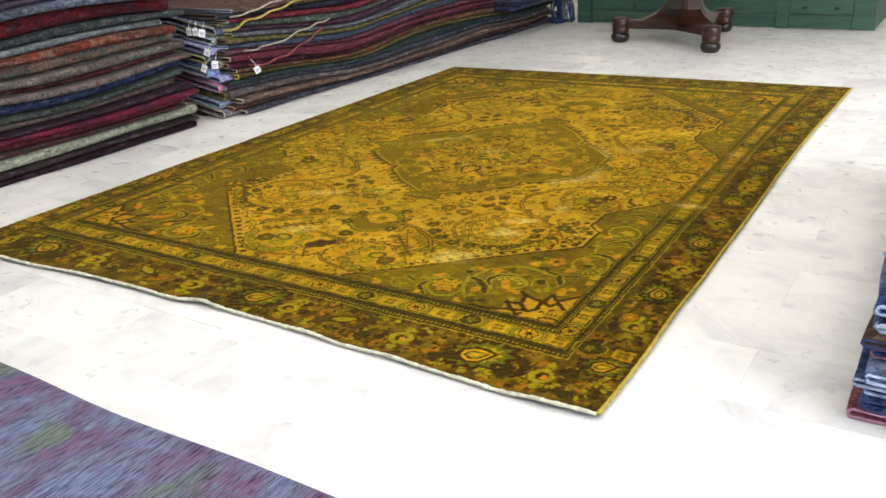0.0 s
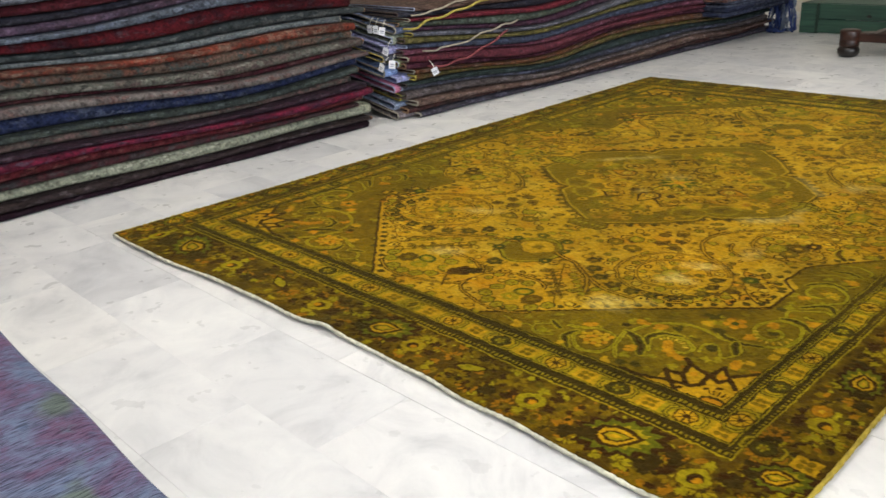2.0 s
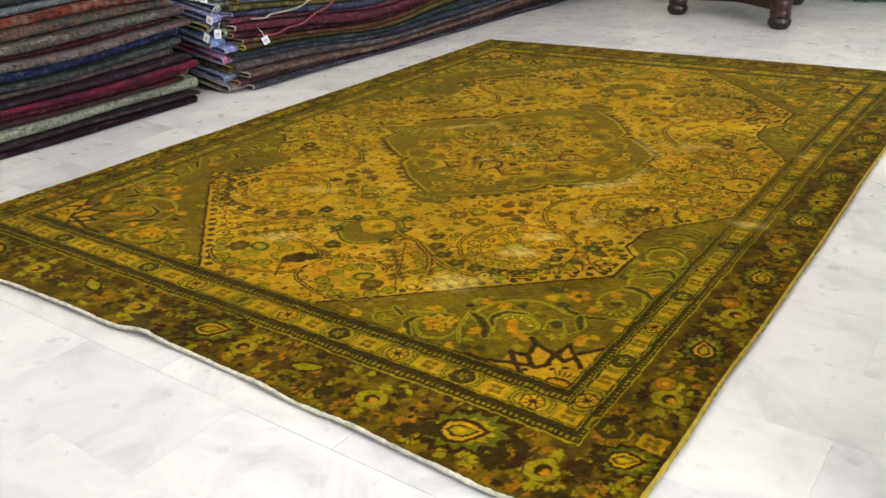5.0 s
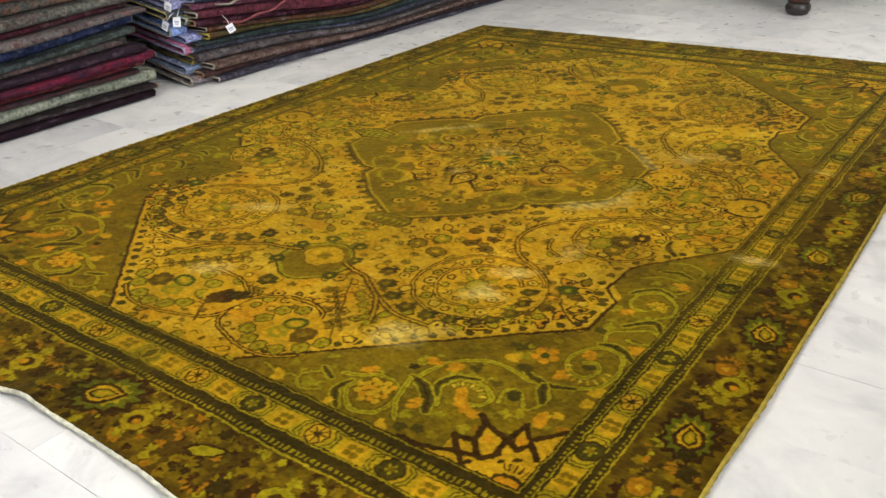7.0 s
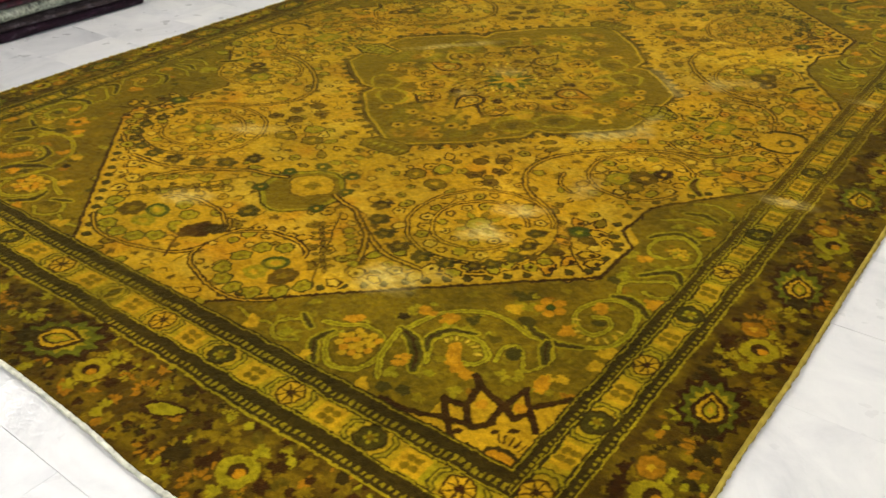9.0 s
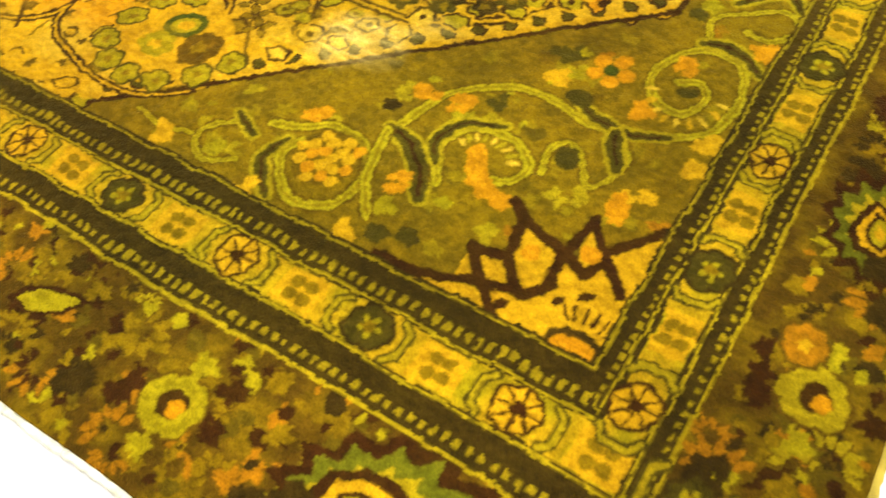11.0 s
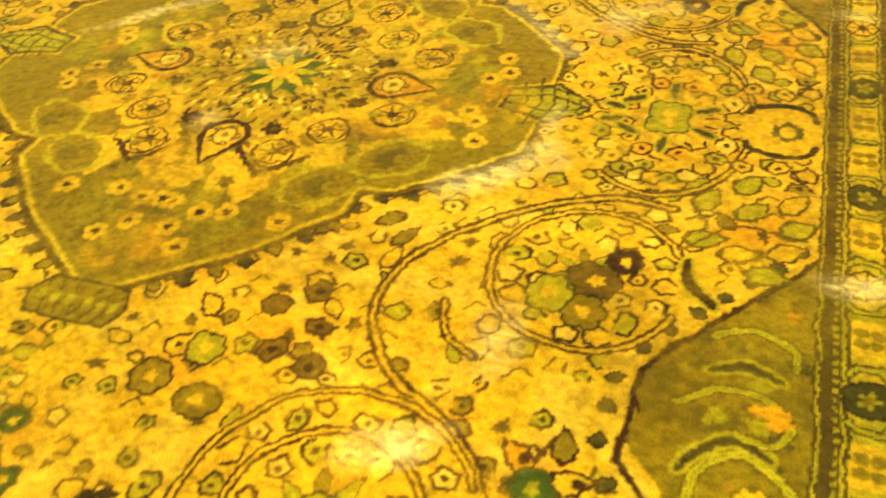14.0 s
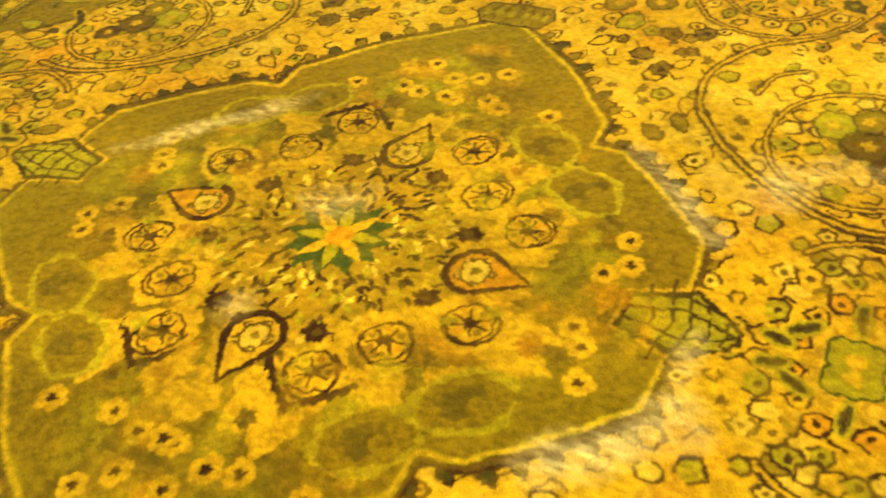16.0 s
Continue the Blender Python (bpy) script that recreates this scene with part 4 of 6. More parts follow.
def carpet_colours():
    """The whole carpet: the quarter turned over both ways, then the single figures, wear and fading."""
    right = quarter(((-0.79, 0.28), (-0.324, 0.685), (-0.325, 0.79), (-0.362, 0.83), (-0.36, 0.931), (-0.205, 1.118)))
    left = quarter(((-0.752, 0.268), (-0.388, 0.66), (-0.446, 0.914), (-0.312, 1.053), (-0.205, 1.16)))
    full = Canvas(-W, 0.0, 0.0, L, OLIVE, wobble=0.003)
    x = -W + (np.arange(full.nx) + 0.5) * STEP
    y = (np.arange(full.ny) + 0.5) * STEP
    # to the left of the middle the field is a little wider, beyond it a little longer
    mx, my = -0.953, 1.372
    xs = np.where(x >= -0.215, x, np.where(x >= mx, -0.215 + (x + 0.215) / (mx + 0.215) * (AX + 0.215),
                  np.where(x > -1.812, AX + (mx - x) / (1.812 + mx) * (-0.215 - AX), -(x + W) / 0.188 * 0.215)))
    far = 2.585
    ys = np.where(y < 0.295, y * 0.287 / 0.295, np.where(y <= my, 0.287 + (y - 0.295) / (my - 0.295) * (AY - 0.287),
                  np.where(y < far, AY - (y - my) / (far - my) * (AY - 0.287), 0.287 * (L - y) / (L - far))))
    jx = np.clip(((xs - AX) / STEP).astype(int), 0, right.nx - 1)
    jy = np.clip((ys / STEP).astype(int), 0, right.ny - 1)
    f = full
    f.C = np.where((x >= mx)[None, :, None], right.C[jy][:, jx], left.C[jy][:, jx])

    # medallion; its figures are set out from its own middle
    for _ in range(620):
        u, v = rng.uniform(-0.37, 0.37), rng.uniform(-0.44, 0.44)
        if abs(u) / 0.40 + abs(v) / 0.47 < 1.0:
            r = rng.uniform(0.006, 0.022)
            f.disc(mx + u, my + v, r, r * 0.75, (LIME, DUSKY, UMBER, GOLD, OLIVE, DUSKY, ORANGE)[rng.integers(7)], rng.uniform(0, 6.3), a=rng.uniform(0.15, 0.6), lobes=5, depth=0.3)
    X, Y = f.X, f.Y
    gm = np.random.default_rng(77)
    inner = np.clip((1.0 - np.abs(X - mx) / 0.40 - np.abs(Y - my) / 0.48) * 30, 0, 1)
    for colour, cells, cut, k in ((GOLD, 84, 1.25, 0.6), (LIME, 64, 1.0, 0.6), (DUSKY, 74, 0.95, 0.8), (ORANGE, 70, 1.35, 0.7), (UMBER, 110, 1.3, 0.6)):
        nz = smooth_noise(f.ny, f.nx, cells, int(cells * 0.7), gm) * 2.6
        f.C += (np.asarray(colour, np.float32) - f.C) * (inner * np.clip(nz - cut - 0.40, 0, 1) * k)[..., None]
    f.disc(mx, my, 0.185, colour=GOLD, lobes=12, depth=0.12, a=0.55)
    for i in range(26):
        t = 2 * math.pi * i / 26 + gm.uniform(-0.15, 0.15)
        r = gm.uniform(0.17, 0.27)
        f.disc(mx + r * math.cos(t), my + r * math.sin(t), gm.uniform(0.03, 0.055), gm.uniform(0.02, 0.035), GOLD, t, a=0.9, lobes=5, depth=0.2)
    f.disc(mx, my, 0.14, colour=OLIVE, lobes=8, depth=0.12, a=0.45)
    for i in range(420):
        t, r = rng.uniform(0, 6.3), rng.uniform(0.058, 0.16)
        f.leaf(mx + r * math.cos(t), my + r * math.sin(t), 0.017, 0.0065, t + rng.uniform(-1, 1), (UMBER, BROWN, LIME, UMBER, DEEP, PALE)[rng.integers(6)])
    star = []
    for i in range(24):
        t = 2 * math.pi * i / 24 + 0.13
        r = 0.068 if i % 2 == 0 else 0.046
        star.append((mx + r * math.cos(t), my + r * math.sin(t)))
    f.poly(star, SEA)
    for i in range(8):
        t = 2 * math.pi * i / 8 + 0.2
        f.leaf(mx + 0.03 * math.cos(t), my + 0.03 * math.sin(t), 0.046, 0.016, t, GOLD if i % 2 else LIME)
    f.disc(mx, my, 0.016, colour=ORANGE)
    for cx, cy, turn in ((-0.933, 1.168, -math.pi / 2), (-0.762, 1.325, 0), (-0.930, 1.488, math.pi / 2), (-1.115, 1.323, math.pi)):
        cx, cy = placed(cx, cy)
        f.drop(cx, cy, 0.036, 0.068, turn, BROWN, GOLD if abs(turn) == math.pi / 2 else ORANGE)
        for k in range(5):
            f.knot(cx + 0.017 * math.cos(k * 1.26), cy + 0.017 * math.sin(k * 1.26), 0.006, PALE, UMBER, rng)
        f.bloom(cx, cy, 0.015, 7, PALE, OLIVE, UMBER)
    for i, (cx, cy) in enumerate(((-1.028, 1.138), (-0.852, 1.149), (-0.803, 1.207), (-0.737, 1.258), (-0.734, 1.401), (-0.802, 1.443),
                                  (-0.850, 1.516), (-1.022, 1.525), (-1.065, 1.452), (-1.136, 1.399), (-1.141, 1.251), (-1.069, 1.204))):
        cx, cy = placed(cx, cy)
        t = math.atan2(cy - my, cx - mx)
        f.disc(cx, cy, 0.046, 0.036, GOLD, t, a=0.8, lobes=7, depth=0.12)
        if i in (0, 1, 7):
            up = math.copysign(1, cy - my)
            for k in range(9):
                u = (k - 4) / 4
                f.leaf(cx + 0.046 * u, cy + up * (0.048 - 0.040 * abs(u)), 0.017, 0.009, math.pi / 2 * up, BROWN)
            f.line([(cx - 0.05, cy), (cx - 0.02, cy + up * 0.03), (cx, cy + up * 0.046), (cx + 0.02, cy + up * 0.03), (cx + 0.05, cy)], 0.008, BROWN)
        f.disc(cx, cy, 0.030, 0.026, GOLD, t)
        f.bloom(cx, cy, 0.024, 7, GOLD, BROWN, BROWN, t)
        for k in range(6):
            u = t + k * 1.05 + rng.uniform(-0.2, 0.2)
            f.line([(cx, cy), (cx + 0.02 * math.cos(u), cy + 0.018 * math.sin(u))], 0.0035, BROWN)
            f.disc(cx + 0.017 * math.cos(u + 0.5), cy + 0.017 * math.sin(u + 0.5), 0.004, colour=OLIVE if k % 2 else ORANGE)
        f.ring(cx, cy, 0.033, 0.004, BROWN, 0.027, turn=t, a0=-2.2, a1=2.2)
    for cx, cy in ((-1.0, 1.196), (-0.793, 1.275), (-0.791, 1.376), (-0.872, 1.455), (-1.076, 1.272), (-0.875, 1.193), (-0.985, 1.452), (-1.062, 1.376)):
        cx, cy = placed(cx, cy)
        f.disc(cx, cy, 0.016, 0.013, BROWN, lobes=6, depth=0.2)
        f.disc(cx, cy, 0.005, colour=UMBER)
    for sx in (-1, 1):
        for sy in (-1, 1):
            for u, v in ((0.08, 0.30), (0.045, 0.305), (-0.005, 0.30), (0.32, 0.065), (0.318, 0.10), (0.30, 0.035), (0.055, 0.37), (0.02, 0.35), (0.145, 0.30)):
                cx, cy = mx + sx * u + rng.uniform(-0.008, 0.008), my + sy * v + rng.uniform(-0.008, 0.008)
                f.bloom(cx, cy, 0.016, 6, GOLD, BROWN)
            for _ in range(95):
                u, v = rng.uniform(0.02, 0.35), rng.uniform(0.02, 0.4)
                if 0.16 < math.hypot(u, v) and u / 0.37 + v / 0.42 < 1.0:
                    f.disc(mx + sx * u, my + sy * v, rng.uniform(0.005, 0.016), colour=(RUST, LIME, GOLD, DUSKY, UMBER, VINE)[rng.integers(6)], lobes=5, depth=0.25, a=rng.uniform(0.3, 0.85))
    for cx, cy in ((-1.108, 1.091), (-0.765, 1.102), (-0.701, 1.170), (-0.698, 1.484), (-0.772, 1.553), (-1.104, 1.558), (-1.177, 1.503), (-1.183, 1.153)):
        cx, cy = placed(cx, cy)
        tl = 0.6 if (cx - mx) * (cy - my) < 0 else -0.6
        f.disc(cx, cy, 0.054, 0.038, VINE, tl, lobes=5, depth=0.09)
        f.disc(cx, cy, 0.046, 0.030, OLIVE, tl, lobes=5, depth=0.09)
        f.disc(cx, cy, 0.026, 0.018, DUSKY, 0.6, lobes=4, depth=0.15, a=0.8)
        f.disc(cx + 0.012, cy, 0.010, colour=OLIVE)

    # one large palmette in the middle of each end border
    f.palmette(-0.918, 0.086, 0.052, 0.5)
    f.palmette(-0.940, L - 0.090, 0.050, 3.6)
    # single dark leaf with its stem, and a dark flower
    f.disc(-1.0, 0.43, 0.05, 0.04, GOLD)
    f.disc(-1.005, 0.428, 0.036, 0.027, BROWN, 0.9, lobes=5, depth=0.12)
    f.disc(-0.978, 0.450, 0.024, 0.018, DEEP, 0.4, lobes=5, depth=0.12)
    f.line([(-1.02, 0.41), (-1.005, 0.37), (-0.98, 0.335)], 0.005, BROWN)
    f.bloom(-0.98, 0.527, 0.024, 6, GREEN, OLIVE)

    # the figure is faded and rubbed in patches, and its edges are ragged by the knots
    g = np.random.default_rng(21)
    n0 = smooth_noise(f.ny, f.nx, int(L / 0.005), int(W / 0.005), g)
    n1 = smooth_noise(f.ny, f.nx, int(L / 0.005), int(W / 0.005), g)
    iy = np.clip(np.arange(f.ny)[:, None] + np.round((n0 - 0.5) * 2.2).astype(int), 0, f.ny - 1)
    ix = np.clip(np.arange(f.nx)[None, :] + np.round((n1 - 0.5) * 2.2).astype(int), 0, f.nx - 1)
    f.C = f.C[iy, ix]

    def local_mean(c, r):
        for axis in (0, 1):
            p = np.concatenate([np.repeat(np.take(c, [0], axis), r + 1, axis), c, np.repeat(np.take(c, [-1], axis), r, axis)], axis).cumsum(axis, dtype=np.float64)
            n = c.shape[axis]
            c = ((np.take(p, range(2 * r + 1, 2 * r + 1 + n), axis) - np.take(p, range(0, n), axis)) / (2 * r + 1)).astype(np.float32)
        return c

    near_mean, wide_mean = local_mean(f.C, 4), local_mean(f.C, 20)
    rub = smooth_noise(f.ny, f.nx, 90, 64, g) * 0.5 + smooth_noise(f.ny, f.nx, 24, 17, g) * 0.5
    field = np.clip((1.05 - np.abs(f.X - mx) / 1.05 - np.abs(f.Y - my) / 1.25) / 0.06, 0.2, 1)
    f.C += (near_mean - f.C) * field[..., None] * np.clip(rub * 1.5 - 0.62, 0.0, 0.30)[..., None]
    rub = smooth_noise(f.ny, f.nx, 130, 90, g) * 0.6 + smooth_noise(f.ny, f.nx, 30, 22, g) * 0.4
    f.C += (wide_mean - f.C) * field[..., None] * np.clip(rub * 1.6 - 0.78, 0.0, 0.25)[..., None]

    # worn places where the knots show pale
    g = np.random.default_rng(12)
    streak = smooth_noise(f.ny, f.nx, int(L / 0.0042), 110, g)
    patch = smooth_noise(f.ny, f.nx, 60, 44, g)
    X, Y = f.X, f.Y
    wear = np.zeros((f.ny, f.nx), np.float32)
    for cx, cy, rx, ry, turn, k in ((-0.60, 0.505, 0.085, 0.05, 0.7, 1.0), (-0.568, 0.72, 0.05, 0.035, 0.4, 0.9), (-0.55, 0.83, 0.07, 0.03, 0.5, 0.8),
                                    (-0.575, 1.215, 0.12, 0.035, 0.85, 0.9), (-0.54, 1.35, 0.02, 0.05, 0.0, 0.5), (-0.61, 1.56, 0.11, 0.022, -0.85, 0.7),
                                    (-0.175, 1.12, 0.055, 0.022, 0.0, 0.75), (-0.175, 1.68, 0.055, 0.022, 0.0, 0.75), (-0.99, 1.42, 0.06, 0.035, 0.4, 0.6),
                                    (-1.0, 1.24, 0.03, 0.03, 0.4, 0.6), (-1.24, 1.52, 0.14, 0.025, 0.8, 0.9), 
                                    (-1.30, 0.78, 0.10, 0.03, 0.5, 0.6), (-1.12, 0.50, 0.06, 0.03, 0.5, 0.6), (-0.50, 1.62, 0.09, 0.05, 0.5, 0.6),
                                    (-0.5, 0.95, 0.03, 0.06, 0.0, 0.5)):
        ca, sa = math.cos(turn), math.sin(turn)
        u, v = ((X - cx) * ca + (Y - cy) * sa) / rx, (-(X - cx) * sa + (Y - cy) * ca) / ry
        wear = np.maximum(wear, k * np.clip(1.25 - np.hypot(u, v) - 0.9 * (patch - 0.3), 0, 1))
    f.C += (np.asarray(WORN, np.float32) - f.C) * np.clip(wear * (0.30 + 0.9 * np.clip(streak - 0.25, 0, 1)), 0, 0.8)[..., None]

    # fading in large fields, bands of dye and the grain of the rows
    tone = 0.80 + 0.40 * smooth_noise(f.ny, f.nx, 22, 16, g)
    tone *= 0.88 + 0.24 * smooth_noise(f.ny, f.nx, 46, 4, g)
    tone *= 0.74 + 0.52 * smooth_noise(f.ny, f.nx, int(L / 0.0042), int(W / 0.006), g)
    tone *= 0.86 + 0.28 * smooth_noise(f.ny, f.nx, int(L / 0.011), int(W / 0.011), g)
    f.C *= tone[..., None]
    hue = smooth_noise(f.ny, f.nx, 14, 10, g)[..., None]
    f.C *= 1 + (hue - 0.5) * np.array([0.16, 0.02, -0.2], np.float32)
    return np.clip(f.C, 0, 1)


def carpet():
    C = carpet_colours()
    # knots are laid finer on the near right part than on the far one
    x = np.concatenate([np.linspace(-W, -1.3, 234)[:-1], np.linspace(-1.3, 0.0, 740)])
    y = np.concatenate([np.linspace(0.0, 1.9, 1080)[:-1], np.linspace(1.9, L, 320)])
    jx, jy = np.clip((x + W) / STEP - 0.5, 0, C.shape[1] - 1.01), np.clip(y / STEP - 0.5, 0, C.shape[0] - 1.01)
    ix, iy = jx.astype(int), jy.astype(int)
    fx, fy = (jx - ix)[None, :, None].astype(np.float32), (jy - iy)[:, None, None].astype(np.float32)
    near_row, far_row = C[iy], C[iy + 1]
    c = (near_row[:, ix] * (1 - fx) + near_row[:, ix + 1] * fx) * (1 - fy) + (far_row[:, ix] * (1 - fx) + far_row[:, ix + 1] * fx) * fy
    ny, nx = c.shape[:2]
    XX, YY = np.meshgrid(x, y)
    g = np.random.default_rng(5)
    Z = 0.010 + 0.003 * smooth_noise(ny, nx, 8, 6, g) + 0.0012 * smooth_noise(ny, nx, int(L / 0.008), int(W / 0.008), g)
    # the near edge rides up in places and its line wanders, as the long sides do
    rip = smooth_noise(1, nx, 1, 15, g)[0] ** 2
    rip[:] = rip * 0.010 + 0.008 * np.exp(-((x + 1.02) / 0.05) ** 2)
    flare = np.clip((YY - 1.6) / (L - 1.6), 0, 1) ** 2 * (XX + W) / W
    YY = YY + (YY / L) * 0.05 * (XX + W) / W + 0.030 * flare
    XX = XX + 0.030 * flare
    Z += rip[None, :] * np.exp(-YY / 0.05)
    YY = YY + (0.012 * (smooth_noise(1, nx, 1, 11, g)[0] - 0.5) + 0.020 * np.exp(-((x + 0.85) / 0.32) ** 2) - 0.022 * np.exp(-((x + 1.8) / 0.3) ** 2) + 0.006 * np.exp(-((x + 1.03) / 0.05) ** 2))[None, :] * np.exp(-YY / 0.12)
    XX = XX + (0.008 * (smooth_noise(ny, 1, 11, 1, g)[:, 0] - 0.5))[:, None] * np.exp(XX / 0.1) - 0.012 * (smooth_noise(ny, 1, 9, 1, g)[:, 0] - 0.5)[:, None] * np.exp(-(XX + W) / 0.1)
    n = nx * ny
    co = np.empty((n, 3), np.float32)
    co[:, 0], co[:, 1], co[:, 2] = XX.ravel(), YY.ravel(), Z.ravel()
    # a skirt closes the edge down to the floor
    ring = np.concatenate([np.arange(nx), np.arange(1, ny) * nx + nx - 1, (ny - 1) * nx + np.arange(nx - 2, -1, -1), np.arange(ny - 2, 0, -1) * nx])
    low = co[ring].copy()
    low[:, 2] = np.maximum(low[:, 2] - 0.010, 0.001)
    i = (np.arange(ny - 1)[:, None] * nx + np.arange(nx - 1)[None, :]).ravel()
    faces = np.stack([i, i + 1, i + nx + 1, i + nx], 1)
    k = np.arange(len(ring))
    k2 = (k + 1) % len(ring)
    side = np.stack([ring[k2], ring[k], n + k, n + k2], 1)
    faces = np.concatenate([faces, side]).astype(np.int32)
    verts = np.concatenate([co, low])
    me = bpy.data.meshes.new("pile")
    me.vertices.add(len(verts))
    me.vertices.foreach_set("co", verts.ravel())
    me.loops.add(faces.size)
    me.loops.foreach_set("vertex_index", faces.ravel())
    me.polygons.add(len(faces))
    me.polygons.foreach_set("loop_start", np.arange(len(faces), dtype=np.int32) * 4)
    me.polygons.foreach_set("use_smooth", np.ones(len(faces), bool))
    me.update(calc_edges=True)
    dye = np.ones((len(verts), 4), np.float32)
    dye[:n, :3] = c.reshape(-1, 3)
    dye[n:, :3] = c.reshape(-1, 3)[ring]
    att = me.color_attributes.new("dye", "FLOAT_COLOR", "POINT")
    att.data.foreach_set("color", dye.ravel())
    m, nt, b = material("overdyed_wool_pile")
    a = nt.nodes.new("ShaderNodeAttribute")
    a.attribute_name = "dye"
    v = coords(nt, by_object=False)
    fine = textured(nt, v, Scale=420.0, Detail=2.0)
    fr = ramp(nt, fine.outputs["Fac"], [(0.25, (0.72, 0.72, 0.72)), (0.75, (1.2, 1.2, 1.2))])
    nt.links.new(mix(nt, 0.8, a.outputs["Color"], fr.outputs["Color"], "MULTIPLY"), b.inputs["Base Color"])
    bump(nt, b, fine.outputs["Fac"], 0.6, 0.0025)
    b.inputs["Roughness"].default_value = 0.85
    b.inputs["Specular IOR Level"].default_value = 0.04
    b.inputs["Sheen Weight"].default_value, b.inputs["Sheen Roughness"].default_value = 0.10, 0.4
    b.inputs["Sheen Tint"].default_value = (1.0, 0.84, 0.22, 1)
    me.materials.append(m)
    top = new("carpet")
    tagged(top, "vintage hand-knotted carpet overdyed yellow, worn, spread on the marble floor", "carpet")
    ob = new("knotted_field", me)
    ob.parent = top

    def cord(name, idx, r, mat, out, label):
        pts = co[idx][::3]
        path = [(p[0] + out[0] * r * 0.6, p[1] + out[1] * r * 0.6, max(p[2] - 0.004, r * 0.8)) for p in pts]
        gg = np.random.default_rng(len(path))
        rr = r * (0.75 + 0.5 * gg.random(len(path)))
        mesh_object(name, *tube(path, lambda k: rr[k], 7), mat, top, label=label)

    cord("end_finish", np.arange(nx), 0.0042, CREAM, (0, -1), "undyed cream cotton end finish")
    cord("end_finish", (ny - 1) * nx + np.arange(nx), 0.0045, DYED_CORD, (0, 1), "yellow end finish")
    cord("side_cord", np.arange(ny) * nx + nx - 1, 0.0045, DYED_CORD, (1, 0), "yellow overcast side cord")
    cord("side_cord", np.arange(ny) * nx, 0.0045, DYED_CORD, (-1, 0), "yellow overcast side cord")


carpet()


# ---- folded carpets ----
def tint(c, k):
    return tuple(min(1.0, v * k * cool) for v, cool in zip(c, (0.97, 1.0, 1.14)))


WOOLS = {}


def wool(a, b=None, c=None):
    """The pile material for a main colour and two that show through."""
    key = (a, b, c)
    if key not in WOOLS:
        la = tint(srgb(*a), 0.50)
        WOOLS[key] = pile("wool_pile", la, tint(srgb(*b), 0.48) if b else tint(la, 0.5), tint(srgb(*c), 0.48) if c else tint(la, 1.5))
    return WOOLS[key]


def fold_profile(depth, thick, gap):
    """The closed outline of a sheet folded in two: fold at x = 0, ends at x = -depth; bottom at z = 0."""
    sheet = (thick - gap) / 2
    r1, r0 = thick / 2, max(thick / 2 - sheet, 0.0015)
    n = 8
    outer = [(-depth, 0.0), (-depth * 0.5, 0.0)]
    inner = [(-depth * 0.985, r1 - r0), (-depth * 0.5, r1 - r0)]
    for i in range(n + 1):
        t = -math.pi / 2 + math.pi * i / n
        outer.append((-r1 + r1 * math.cos(t), r1 + r1 * math.sin(t)))
        inner.append((-r1 + r0 * math.cos(t), r1 + r0 * math.sin(t)))
    outer += [(-depth * 0.5, thick), (-depth * 0.98, thick)]
    inner += [(-depth * 0.5, r1 + r0), (-depth * 0.97, r1 + r0)]
    return outer, inner


def folded_carpet(label, group, length, depth, low, high, mat, seed, cord_mat=None, cord_end=0, shift=0.0, gap=0.006, tilt=0.0, droop=0.0):
    """A carpet folded in two, lying along local y from 0, its fold towards +x. low and high give the heights of its underside and top along y."""
    top = new("folded_carpet")
    tagged(top, label, "folded carpet", group)
    g = np.random.default_rng(seed)
    stations = max(8, int(length / 0.045))
    ph = g.uniform(0, 6.3, 3)
    verts, faces = [], []
    rows = []
    for k in range(stations + 1):
        y = length * k / stations
        za, zb = low(y), high(y)
        o, i = fold_profile(depth, max(zb - za, 0.012), gap)
        dx = shift + tilt * y + 0.006 * math.sin(5.1 * y + ph[0]) + 0.003 * math.sin(14 * y + ph[1])
        bulge = 1 + 0.25 * math.sin(9 * y + ph[2]) * math.sin(3.3 * y + ph[0])
        rows.append([(x * (bulge if x > -0.03 else 1) + dx, y, za + z + droop * min(1.0, max(0.0, -0.03 - x) / 0.3)) for x, z in o + i[::-1]])
    m = len(rows[0])
    half = m // 2
    for row in rows:
        verts += row
    for k in range(stations):
        for j in range(m):
            j2 = (j + 1) % m
            faces.append((k * m + j, k * m + j2, (k + 1) * m + j2, (k + 1) * m + j))
    for j in range(half - 1):
        j2 = m - 1 - j
        faces.append((j + 1, j, j2, j2 - 1))
        b = stations * m
        faces.append((b + j, b + j + 1, b + j2 - 1, b + j2))
    mesh_object("knotted_sheet", verts, faces, mat, top)
    if cord_mat:
        k = stations if cord_end else 0
        row = rows[k]
        path = [tuple((a + b) / 2 for a, b in zip(row[j], row[m - 1 - j])) for j in range(1, half - 1)]
        r = max(0.003, (high(0) - low(0) - gap) / 4 * 0.9)
        path = [(p[0] + 0.001, p[1] + (0.002 if cord_end else -0.002), p[2]) for p in path]
        rr = min(r, 0.0046) * g.uniform(0.6, 1.15, len(path))
        path = [(p[0] + g.uniform(-0.002, 0.002), p[1] + g.uniform(-0.003, 0.003), p[2] + g.uniform(-0.0015, 0.0015)) for p in path]
        mesh_object("side_cord", *tube(path, lambda j: rr[j], 6), cord_mat, top, label="pale overcast side cord")
    return top


